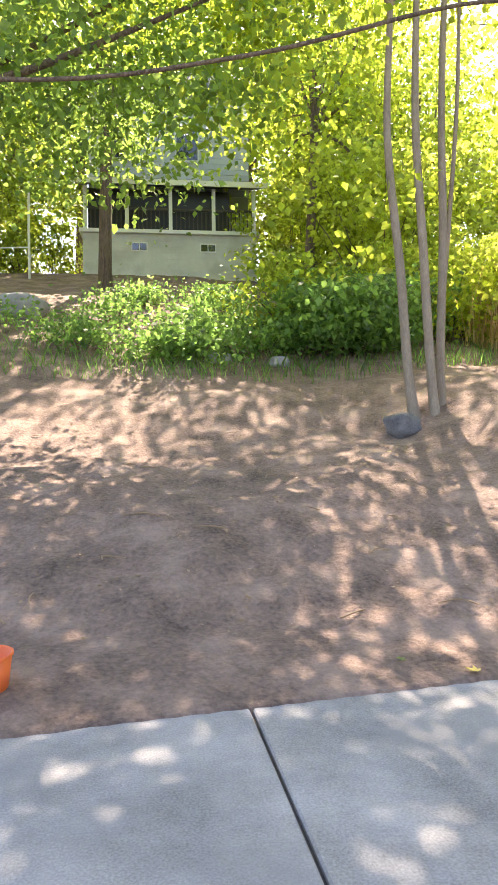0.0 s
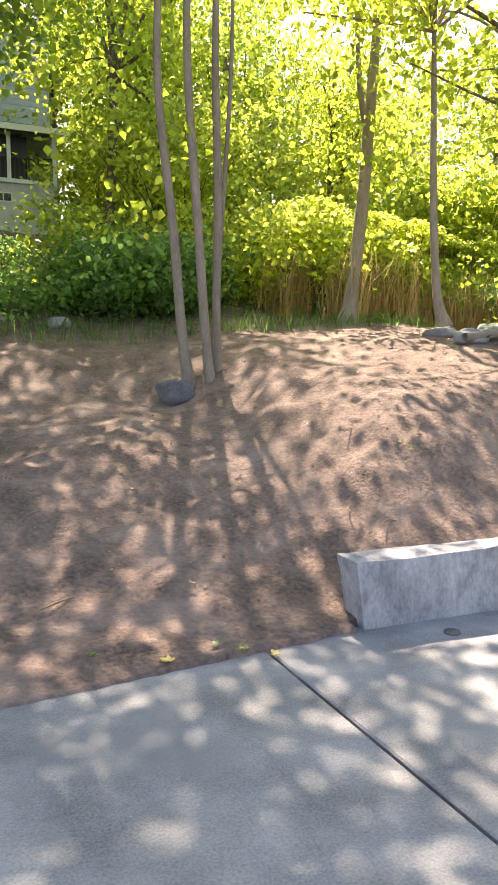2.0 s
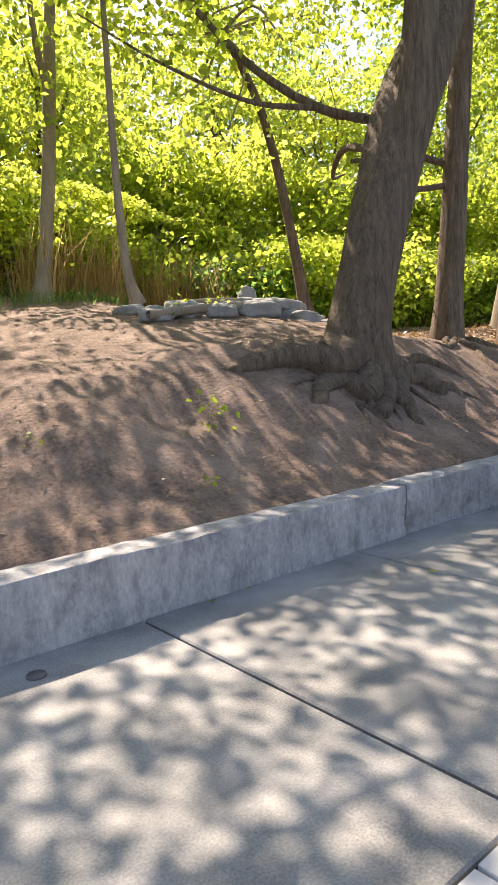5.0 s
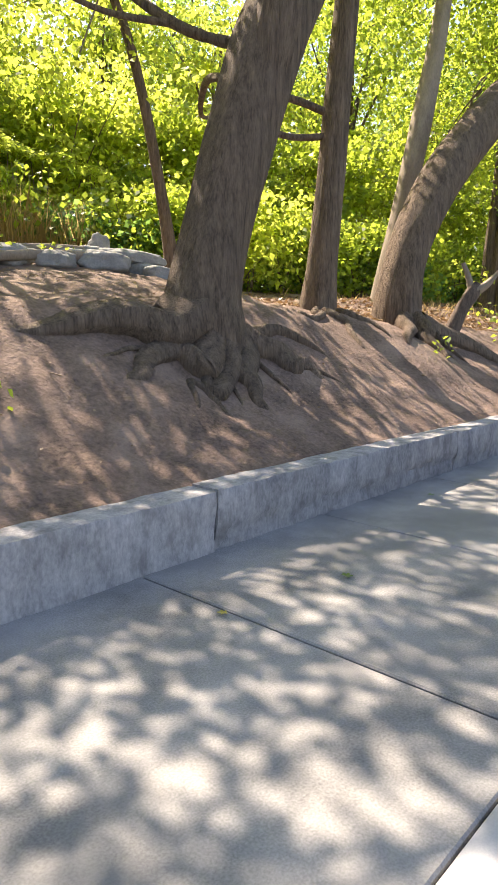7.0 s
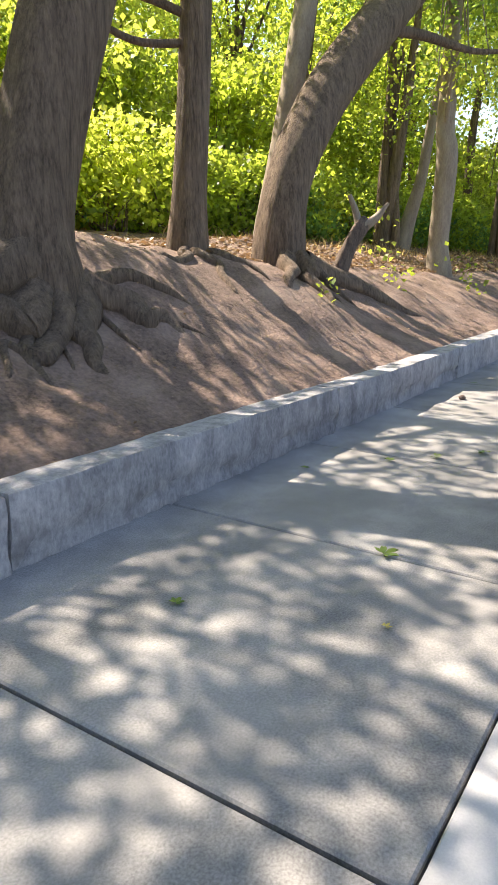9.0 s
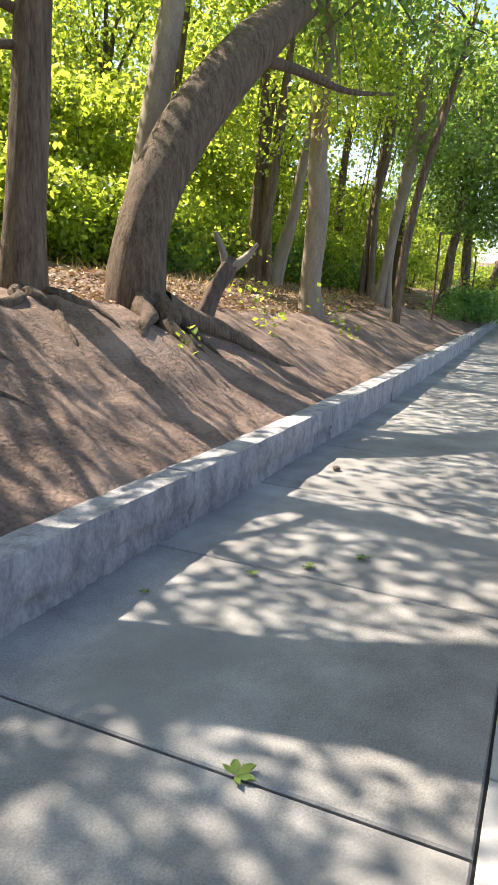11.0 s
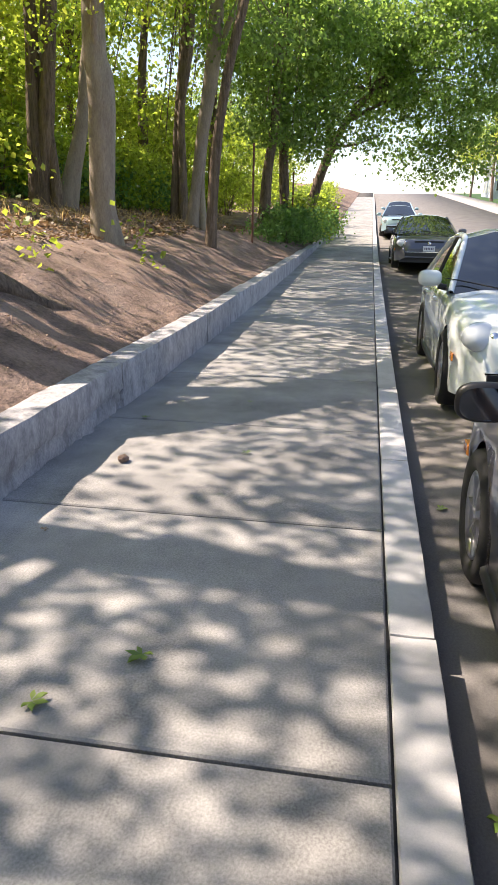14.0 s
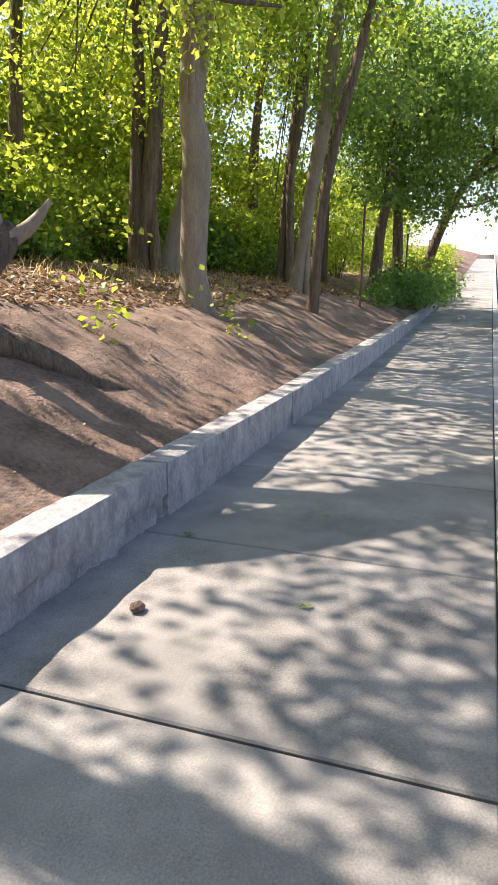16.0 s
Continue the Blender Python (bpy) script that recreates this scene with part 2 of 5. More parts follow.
def limb_mesh(name, lines, sides=8, rough=0.05, n=5, flare=None, seed=0):
    """One mesh of bent tapered limbs; each line is rows of x, y, z, radius. The flare goes to the first."""
    verts, faces = [], []
    for i, line in enumerate(lines):
        rows = bend(line, n)
        v, f = tube_arrays([r[:3] for r in rows], [max(0.004, r[3]) for r in rows], sides, rough, seed + i, flare if i == 0 else None)
        base = len(verts)
        verts += v
        faces += [tuple(base + q for q in face) for face in f]
    return from_arrays(name, verts, faces)


LEAF = np.array([(0, 0, 0), (0.40, 0.42, 0.07), (0, 1.0, -0.08), (-0.40, 0.42, 0.07)])


def leaf_mesh(name, centres, sizes, rng, droop=0.35, flat=0.75, width=1.0):
    """Many small leaves as one mesh: four-cornered blades, turned at random about a mostly level lie."""
    n = len(centres)
    yaw = rng.uniform(0, 2 * math.pi, n)
    tilt = rng.normal(-droop, flat, n)
    roll = rng.normal(0, flat, n)
    cy, sy, ct, st, cr, sr = np.cos(yaw), np.sin(yaw), np.cos(tilt), np.sin(tilt), np.cos(roll), np.sin(roll)
    shape = LEAF * np.array([width, 1, 1])
    x = shape[None, :, 0] * cr[:, None] + shape[None, :, 2] * sr[:, None]
    z = -shape[None, :, 0] * sr[:, None] + shape[None, :, 2] * cr[:, None]
    y = np.repeat(shape[None, :, 1], n, 0)
    y, z = y * ct[:, None] - z * st[:, None], y * st[:, None] + z * ct[:, None]
    x, y = x * cy[:, None] - y * sy[:, None], x * sy[:, None] + y * cy[:, None]
    v = np.stack([x, y, z], 2) * np.asarray(sizes)[:, None, None] + np.asarray(centres)[:, None, :]
    return from_arrays(name, v.reshape(-1, 3), np.arange(n * 4).reshape(n, 4))


def clump_points(rng, clumps, each, spread):
    c = np.repeat(np.asarray(clumps), each, 0)
    s = np.repeat(np.asarray(spread), each)[:, None] if np.ndim(spread) else spread
    return c + rng.normal(0, 1, c.shape) * s * np.array([1, 1, 0.55])


# ---- the lie of the land ----
PROFILE_D = (0, 0.5, 1.2, 2.0, 3.2, 4.7, 7.5, 12, 19.7, 35)
PROFILE_X = (-6, 1.0, 3.2, 5.2, 7.2, 8.5, 11.0, 14.0, 20, 26, 36)
PROFILE_Z = (
    (0.00, 0.15, 0.33, 0.55, 0.90, 1.35, 2.45, 4.0, 6.3, 7.5),
    (0.00, 0.15, 0.35, 0.58, 0.82, 1.20, 2.25, 3.8, 6.3, 7.5),
    (0.03, 0.22, 0.44, 0.64, 0.88, 1.22, 2.20, 3.7, 6.2, 7.5),
    (0.34, 0.52, 0.96, 1.22, 1.45, 1.75, 2.30, 3.5, 5.8, 7.0),
    (0.34, 0.58, 0.98, 1.50, 1.70, 1.98, 2.45, 3.3, 5.2, 6.5),
    (0.34, 0.55, 0.95, 1.55, 1.86, 2.08, 2.40, 3.2, 5.0, 6.0),
    (0.34, 0.60, 1.06, 1.46, 1.62, 1.76, 2.00, 2.6, 3.6, 5.0),
    (0.36, 0.58, 0.92, 1.32, 1.66, 1.78, 1.98, 2.4, 3.3, 4.6),
    (0.44, 0.60, 0.94, 1.16, 1.50, 1.84, 2.10, 2.4, 3.0, 3.8),
    (0.54, 0.68, 0.98, 1.26, 1.55, 1.80, 2.10, 2.5, 3.0, 3.6),
    (0.68, 0.86, 1.06, 1.22, 1.42, 1.60, 1.90, 2.2, 2.8, 3.4))


def grade(x):
    """How far the street has risen at x."""
    return float(np.interp(x, (-40, 11, 16, 21.5, 27, 36, 50, 130), (0, 0, 0.04, 0.16, 0.32, 0.64, 1.35, 6.5)))


def land(x, y):
    """Height of the bank behind the pavement."""
    d = y - 2.3
    rows = [np.interp(d, PROFILE_D, z) for z in PROFILE_Z]
    i = int(np.clip(np.searchsorted(PROFILE_X, x) - 1, 0, len(PROFILE_X) - 2))
    t = np.clip((x - PROFILE_X[i]) / (PROFILE_X[i + 1] - PROFILE_X[i]), 0, 1)
    t = t * t * (3 - 2 * t)
    z = rows[i] * (1 - t) + rows[i + 1] * t
    if x > 36:
        z += grade(x) - grade(36)
    near = np.clip(d / 0.6, 0, 1)
    z += near * (0.10 * noise.noise(Vector((x * 0.55, y * 0.55, 3.1))) + 0.045 * noise.noise(Vector((x * 1.9, y * 1.9, 7.7))))
    z += near * 0.03 * noise.noise(Vector((x * 3.4, y * 3.4, 2.2)))
    z += 0.018 * noise.noise(Vector((x * 7, y * 7, 1.3))) + 0.006 * noise.noise(Vector((x * 19, y * 19, 5.3)))
    # a washed-out hollow in the bank
    z -= 0.16 * math.exp(-((x - 5.75) ** 2 / 0.09 + (y - 3.55) ** 2 / 0.05))
    if x < 3.35:
        edge = np.interp(x, (-6, 0, 3.4), (0.9, 1.63, 2.1)) + 0.012 * noise.noise(Vector((x * 2.3, 0.3, 2.0))) + 0.008 * noise.noise(Vector((x * 9, 0.9, 4.0)))
        z = max(0.13 * (1 - math.exp(-max(0, y - edge) * 1.2)) + 0.01, z) if y > edge else -0.05
    return z


def steps(parts):
    out = [parts[0][0]]
    for lo, hi, n in parts:
        out += list(np.linspace(lo, hi, n + 1)[1:])
    return np.array(out)


gx = steps([(-90, -20, 14), (-20, -3, 30), (-3, 16, 260), (16, 40, 120), (40, 140, 40)])
gy = steps([(0.8, 1.5, 7), (1.5, 2.6, 55), (2.6, 8.0, 82), (8.0, 16, 40), (16, 40, 30), (40, 160, 10)])
verts = [(x, y, land(x, y) if not (x > 3.35 and y < 2.17) else grade(x) - 0.1) for x in gx for y in gy]
ny = len(gy)
faces = [(i * ny + j, (i + 1) * ny + j, (i + 1) * ny + j + 1, i * ny + j + 1) for i in range(len(gx) - 1) for j in range(ny - 1)]
bank = part_mesh("dirt_bank", from_arrays("dirt_bank", verts, faces), DIRT)
tagged(bank, "bare brown trampled dirt bank rising behind the pavement", "dirt bank", kind="structure")

sheet = bmesh.new()
bmesh.ops.create_grid(sheet, x_segments=1, y_segments=1, size=900)
ground = part("ground", sheet, DIRT)
ground.location.z = -0.6
tagged(ground, "flat brown earth reaching to the horizon", "ground", kind="structure")


def ribbon(name, y0, y1, z, mat, label, category, thick=0.2, x0=-60, x1=130):
    xs = steps([(x0, 10, 4), (10, 50, 24), (50, x1, 12)])
    v, f = [], []
    for i, x in enumerate(xs):
        zz = z + grade(x)
        v += [(x, y0, zz), (x, y1, zz), (x, y1, zz - thick), (x, y0, zz - thick)]
        if i:
            a, b = 4 * i - 4, 4 * i
            f += [(a + k, b + k, b + (k + 1) % 4, a + (k + 1) % 4) for k in range(4)]
    ob = part_mesh(name, from_arrays(name, v, [q[::-1] for q in f]), mat, smooth=False)
    return tagged(ob, label, category, kind="structure")


ribbon("road", -10.0, -0.17, -0.135, ASPHALT, "worn grey asphalt street with leaf-shadow patches", "road", 0.3)
ribbon("pavement_bed", -0.03, 2.4, -0.025, JOINT, "dark earth filling the joints of the concrete pavement", "pavement bed", 0.2)
ribbon("pavement_opposite", -13.0, -10.0, 0.0, CONCRETE, "pale concrete pavement across the street", "pavement", 0.3)
ribbon("verge_opposite", -60.0, -13.0, -0.02, WEED, "green verge beyond the street", "lawn", 0.3)

# ---- big trees ----


def crown_on(parent, rng, centre, radii, clumps, each, size, mat, spread=0.45, hollow=0.35, floor=None, droop=0.35, name="crown"):
    """Leaf clumps spread through an uneven ellipsoid, thicker to the outside, as one part."""
    p = rng.normal(0, 1, (clumps, 3))
    p /= np.linalg.norm(p, axis=1)[:, None]
    p *= (hollow + (1 - hollow) * rng.uniform(0, 1, clumps) ** 0.6)[:, None]
    p = p * np.array(radii) * rng.uniform(0.8, 1.15, (clumps, 1)) + np.array(centre)
    if floor is not None:
        p = p[p[:, 2] > floor]
    pts = clump_points(rng, p, int(each * 1.9), rng.uniform(0.6, 1.3, len(p)) * spread)
    me = leaf_mesh(name, pts, rng.uniform(0.5, 1.25, len(pts)) * size * 0.78, rng, droop)
    part_mesh(name, me, mat, parent, smooth=False)
    return p


def twigs_to(parent, rng, start, ends, r0, mat, count, name="limb"):
    """Bent limbs from the trunk's top to some of the clumps, each its own part."""
    pick = rng.choice(len(ends), min(count, len(ends)), replace=False)
    for i in pick:
        a, b = np.array(start), ends[i]
        mid = (a + b) / 2 + rng.normal(0, 0.18, 3) + np.array([0, 0, 0.12 * np.linalg.norm(b - a)])
        part_mesh(name, limb_mesh(name, [[(*a, r0), (*mid, r0 * 0.6), (*b, 0.012)]], 6, 0.06, 4, seed=int(i)), mat, parent)


def big_tree(label, line, mat, flare=(0.9, 5, 0.8), seed=0, crown=(), limbs=(), roots=(), sides=28, n=8, rough=0.05, group="trees on the bank"):
    """A tree from its trunk's line (x, y, z, radius); limbs and roots are further lines; crown: rows of centre, radii, clumps, each, size, material."""
    x, y, z = line[0][:3]
    root = thing("tree", label, "tree", (x, y, z), group=group)

    def local(rows):
        return [(r[0] - x, r[1] - y, r[2] - z, r[3]) for r in rows]
    first = (line[0][0] - x, line[0][1] - y, -0.75, line[0][3] * 1.05)
    part_mesh("trunk", limb_mesh("trunk", [[first, *local(line)]], sides, rough, n, flare, seed), mat, root)
    for i, rows in enumerate(limbs):
        part_mesh("limb", limb_mesh("limb", [local(rows)], 10, 0.05, 6, seed=seed + i), mat, root)
    for i, rows in enumerate(roots):
        part_mesh("root", limb_mesh("root", [local(rows)], 9, 0.16, 6, seed=seed + 50 + i), mat, root)
    rng = np.random.default_rng(seed + 100)
    for centre, radii, clumps, each, size, leaf in crown:
        ends = crown_on(root, rng, (centre[0] - x, centre[1] - y, centre[2] - z), radii, clumps, each, size, leaf)
        top = local(line)[-1]
        twigs_to(root, rng, top[:3], ends, max(0.02, top[3] * 0.55), mat, 7)
    return root


def g(x, y, up=0.0):
    return land(x, y) + up


def root_line(x0, y0, x1, y1, r0, r1, lift=0.0, wob=0.12, seed=0):
    """A root that creeps down the bank from one place to another, half sunk."""
    rng = np.random.default_rng(seed)
    rows = []
    for i in range(6):
        t = i / 5
        x, y = x0 + (x1 - x0) * t + rng.normal(0, wob) * (0 < i < 5), y0 + (y1 - y0) * t + rng.normal(0, wob) * (0 < i < 5)
        r = r0 + (r1 - r0) * t
        rows.append((x, y, g(x, y, lift * 0.55 * (1 - t) ** 1.5 - r * 0.25) - (0.05 if i == 5 else 0), r))
    return rows


# the great leaning maple with bared roots
bz = 1.25
big_tree("huge grey-brown maple with furrowed bark and bared roots", [
    (8.4, 3.97, bz, 0.42), (8.44, 3.97, 1.65, 0.345), (8.62, 3.97, 2.25, 0.315), (8.95, 3.97, 3.15, 0.33), (9.28, 3.97, 3.95, 0.345), (9.72, 3.97, 4.7, 0.33), (10.3, 3.95, 5.7, 0.24), (11.2, 3.8, 7.5, 0.12)],
    BARK, (0.9, 6, 0.8), 11, sides=44, n=10, rough=0.045,
    limbs=[[(9.0, 3.95, 3.2, 0.2), (9.15, 3.8, 3.9, 0.22), (9.25, 3.7, 4.8, 0.19), (9.2, 3.5, 7.0, 0.12)],
           [(9.3, 4.1, 3.95, 0.06), (9.05, 5.0, 4.32, 0.055), (8.85, 6.0, 5.1, 0.05), (8.64, 7.0, 6.2, 0.04), (8.3, 8.0, 7.2, 0.02)],
           [(9.05, 5.0, 4.32, 0.04), (8.6, 5.8, 4.55, 0.03), (8.0, 6.8, 5.2, 0.02), (7.3, 7.6, 5.9, 0.01)],
           [(9.0, 4.1, 3.6, 0.05), (9.7, 5.2, 4.0, 0.045), (10.6, 6.2, 4.0, 0.03), (11.8, 7.0, 4.4, 0.015)]],
    roots=[root_line(8.2, 3.95, 6.5, 4.0, 0.3, 0.05, 0.3, 0.06, 1), root_line(8.25, 3.75, 7.0, 3.45, 0.17, 0.04, 0.16, 0.08, 2),
           root_line(8.4, 3.7, 7.75, 2.95, 0.16, 0.04, 0.12, 0.07, 3), root_line(8.6, 3.7, 8.25, 2.95, 0.15, 0.03, 0.12, 0.05, 4),
           root_line(8.75, 3.8, 9.35, 3.2, 0.17, 0.04, 0.12, 0.06, 5), root_line(8.8, 3.95, 9.9, 3.55, 0.13, 0.03, 0.1, 0.07, 6),
           root_line(8.5, 3.65, 8.0, 3.1, 0.03, 0.01, 0.12, 0.05, 27), root_line(8.7, 3.7, 8.75, 3.1, 0.035, 0.01, 0.1, 0.06, 28), root_line(8.0, 3.8, 6.9, 3.7, 0.04, 0.01, 0.1, 0.08, 29), root_line(8.1, 3.6, 7.45, 3.05, 0.06, 0.015, 0.05, 0.08, 7), root_line(9.0, 3.7, 9.6, 3.0, 0.05, 0.012, 0.06, 0.06, 8)],
    crown=[((8.6, 5.6, 8.2), (3.4, 3.6, 2.6), 24, 54, 0.17, MAPLE), ((10.6, 3.4, 8.6), (3.0, 2.6, 2.4), 14, 54, 0.17, MAPLE)])

big_tree("broad maple whose leafy boughs hang over the yard", [
    (-4.8, 7.8, g(-4.8, 7.8) - 0.1, 0.34), (-4.7, 7.8, 2.6, 0.28), (-4.4, 7.7, 4.2, 0.24), (-3.6, 7.5, 6.0, 0.16)], BARK, (0.7, 5, 0.6), 15, sides=18,
    limbs=[[(-4.5, 7.7, 3.8, 0.1), (-2.6, 7.4, 4.9, 0.07), (-0.6, 7.2, 5.6, 0.045), (1.4, 7.0, 6.4, 0.02)], [(-4.5, 7.8, 4.0, 0.1), (-3.0, 9.0, 5.6, 0.07), (-0.5, 9.8, 7.6, 0.05), (1.8, 9.6, 8.8, 0.02)]],
    # lower crown hangs over the yard; the higher one is added to cast shade
    crown=[((-0.7, 7.6, 6.5), (3.2, 3.0, 2.0), 150, 56, 0.15, DEEP), ((1.9, 9.6, 9.0), (3.3, 2.8, 1.9), 120, 56, 0.17, MAPLE)])

# straight grey trunk beside it
big_tree("straight grey-barked tree with surface roots on the bank", [
    (11.28, 4.7, 1.5, 0.25), (11.32, 4.7, 2.06, 0.2), (11.39, 4.7, 2.71, 0.188), (11.45, 4.7, 3.34, 0.18), (11.5, 4.7, 3.96, 0.172), (11.6, 4.68, 5.2, 0.155), (11.7, 4.6, 7.0, 0.12), (11.8, 4.5, 9.0, 0.07)],
    BARK, (0.5, 6, 0.9), 21, sides=30, limbs=[[(11.5, 4.72, 3.95, 0.05), (10.9, 5.1, 4.1, 0.045), (10.2, 5.5, 4.0, 0.03)], [(11.48, 4.72, 3.7, 0.045), (10.8, 5.0, 3.62, 0.04), (10.0, 5.2, 3.85, 0.02)]],
    roots=[root_line(11.2, 4.5, 10.7, 3.6, 0.08, 0.02, 0.06, 0.06, 9), root_line(11.35, 4.45, 11.5, 3.7, 0.07, 0.02, 0.05, 0.06, 10), root_line(11.1, 4.55, 10.1, 4.1, 0.08, 0.02, 0.06, 0.06, 12)],
    # the small second crown is added, unseen overhead, to shade the pavement
    crown=[((11.4, 5.8, 9.0), (2.8, 3.2, 2.5), 50, 52, 0.16, MAPLE), ((12.4, 7.6, 8.2), (2.0, 1.5, 1.3), 15, 52, 0.16, MAPLE)])

# trunk that leans far over
big_tree("dark maple trunk leaning far over along the street", [
    (12.78, 4.4, 1.5, 0.35), (12.92, 4.4, 2.2, 0.3), (13.36, 4.4, 2.95, 0.31), (14.12, 4.4, 3.76, 0.325), (15.36, 4.35, 4.76, 0.33), (16.3, 4.3, 5.42, 0.29), (17.6, 4.1, 6.3, 0.2), (19.0, 3.7, 7.4, 0.1)],
    BARK, (0.6, 5, 0.9), 31, sides=36, n=9,
    limbs=[[(15.4, 4.3, 4.75, 0.09), (16.4, 4.0, 4.85, 0.08), (17.5, 3.5, 4.8, 0.05), (18.6, 3.0, 5.0, 0.02)]],
    roots=[root_line(12.9, 4.1, 14.5, 3.05, 0.17, 0.07, 0.3, 0.04, 13), root_line(12.7, 4.05, 12.15, 3.3, 0.12, 0.04, 0.4, 0.05, 14), root_line(12.85, 4.05, 13.0, 3.3, 0.09, 0.03, 0.35, 0.05, 15),
           root_line(12.55, 4.15, 11.7, 3.6, 0.13, 0.04, 0.35, 0.05, 16), root_line(12.75, 4.1, 12.65, 3.3, 0.04, 0.01, 0.16, 0.06, 17), root_line(13.0, 4.2, 13.7, 3.5, 0.05, 0.012, 0.12, 0.06, 18)],
    crown=[((17.5, 4.6, 8.4), (3.2, 3.0, 2.2), 44, 52, 0.17, MAPLE), ((18.2, 3.4, 6.2), (1.6, 1.4, 0.7), 12, 40, 0.16, DEEP)])

big_tree("slim grey trunk rising behind the leaning maple", [
    (13.9, 5.3, 1.7, 0.21), (14.04, 5.3, 2.29, 0.186), (14.35, 5.3, 3.16, 0.178), (14.63, 5.3, 4.04, 0.18), (14.9, 5.3, 4.92, 0.175), (15.3, 5.3, 6.4, 0.14), (15.7, 5.3, 8.6, 0.06)],
    # second crown stands in for unseen canopy that keeps sun off the slabs
    PALE_BARK, (0.4, 5, 0.5), 41, sides=20, crown=[((15.2, 6.4, 9.0), (2.6, 3.0, 2.3), 50, 52, 0.16, MAPLE), ((16.0, 8.0, 8.3), (2.4, 1.6, 1.4), 18, 52, 0.16, MAPLE)])

# pair of dark trunks, pale leaning trunk, bent grey trunk
big_tree("pair of dark trunks grown together at the foot", [
    (22.2, 6.98, 1.72, 0.27), (22.2, 7.0, 2.5, 0.22), (22.2, 7.01, 3.36, 0.17), (22.2, 7.0, 4.08, 0.14), (22.2, 6.95, 5.0, 0.13), (22.2, 6.95, 8.0, 0.06)], BARK, (0.5, 4, 0.5), 51, sides=18,
    limbs=[[(22.2, 6.9, 2.2, 0.17), (22.2, 6.75, 3.5, 0.165), (22.2, 6.62, 4.6, 0.14), (22.2, 6.5, 5.6, 0.12), (22.3, 6.3, 8.0, 0.05)], [(22.15, 6.6, 1.6, 0.13), (22.2, 6.66, 2.6, 0.1), (22.2, 6.72, 3.5, 0.06)]],
    crown=[((22.0, 7.6, 8.6), (3.0, 2.8, 2.6), 46, 52, 0.17, MAPLE), ((20.6, 7.4, 5.2), (1.6, 1.3, 1.0), 18, 36, 0.15, MAPLE)])
big_tree("pale smooth-barked trunk leaning toward its neighbour", [
    (23.6, 7.06, 1.72, 0.26), (23.6, 6.88, 2.48, 0.205), (23.6, 6.67, 3.19, 0.165), (23.6, 6.54, 3.76, 0.14), (23.6, 6.4, 4.75, 0.125), (23.6, 6.18, 5.9, 0.115), (23.7, 5.9, 8.0, 0.06)], PALE_BARK, (0.5, 4, 0.4), 61, sides=18,
    crown=[((23.8, 6.6, 9.2), (2.6, 2.8, 2.4), 32, 52, 0.17, MAPLE)])
big_tree("bent grey-barked trunk at the brow of the bank", [
    (19.0, 4.36, 1.05, 0.28), (19.0, 4.42, 1.69, 0.21), (19.0, 4.4, 2.28, 0.205), (19.0, 4.36, 3.09, 0.21), (19.0, 4.37, 3.56, 0.205), (19.0, 4.43, 3.9, 0.18), (19.0, 4.42, 4.61, 0.168), (19.05, 4.4, 6.4, 0.13), (19.2, 4.4, 9.0, 0.06)], PALE_BARK, (0.45, 5, 0.7), 71, sides=24, rough=0.03,
    limbs=[[(19.0, 4.4, 3.75, 0.06), (18.7, 4.3, 4.4, 0.05), (18.2, 4.0, 5.2, 0.025)]],
    crown=[((19.2, 4.8, 8.6), (2.8, 2.6, 2.4), 38, 52, 0.17, MAPLE), ((18.6, 4.1, 4.95), (0.8, 0.7, 0.35), 8, 32, 0.15, SUNNY)])
TALL = "tall woodland trunk with dark green leaves beside the street"
big_tree("two slim dark trunks joined above head height", [
    (28.5, 5.87, 1.45, 0.16), (28.5, 5.81, 2.95, 0.11), (28.5, 5.7, 4.29, 0.12), (28.5, 5.48, 5.71, 0.185), (28.5, 5.33, 7.19, 0.16), (28.6, 5.2, 9.5, 0.06)], BARK, (0.6, 5, 0.5), 81, sides=14, n=5,
    limbs=[[(28.4, 5.58, 1.4, 0.15), (28.4, 5.57, 2.94, 0.115), (28.4, 5.6, 4.3, 0.11), (28.5, 5.5, 5.2, 0.08)]],
    crown=[((28.4, 6.0, 8.2), (2.8, 2.8, 2.4), 44, 55, 0.19, MAPLE), ((29.4, 6.6, 4.6), (1.8, 1.6, 1.1), 18, 45, 0.18, MAPLE)])
big_tree("grey-brown forked trunk leaning over the bank", [
    (25.6, 4.62, 1.3, 0.19), (25.6, 4.5, 2.35, 0.125), (25.6, 4.36, 3.39, 0.14), (25.6, 4.2, 4.26, 0.165), (25.6, 4.05, 5.22, 0.18), (25.6, 3.94, 6.37, 0.16), (25.7, 3.7, 8.6, 0.07)], PALE_BARK, (0.6, 5, 0.5), 88, sides=14, n=5,
    limbs=[[(25.7, 4.34, 1.3, 0.11), (25.7, 4.38, 2.49, 0.078), (25.65, 4.24, 3.7, 0.07)], [(25.6, 4.1, 5.0, 0.08), (25.4, 3.5, 6.1, 0.07), (25.2, 2.8, 7.2, 0.04)]],
    crown=[((25.6, 4.4, 8.3), (2.6, 2.6, 2.3), 44, 55, 0.19, MAPLE), ((25.8, 3.3, 5.6), (1.3, 1.1, 0.6), 12, 40, 0.17, DEEP)])
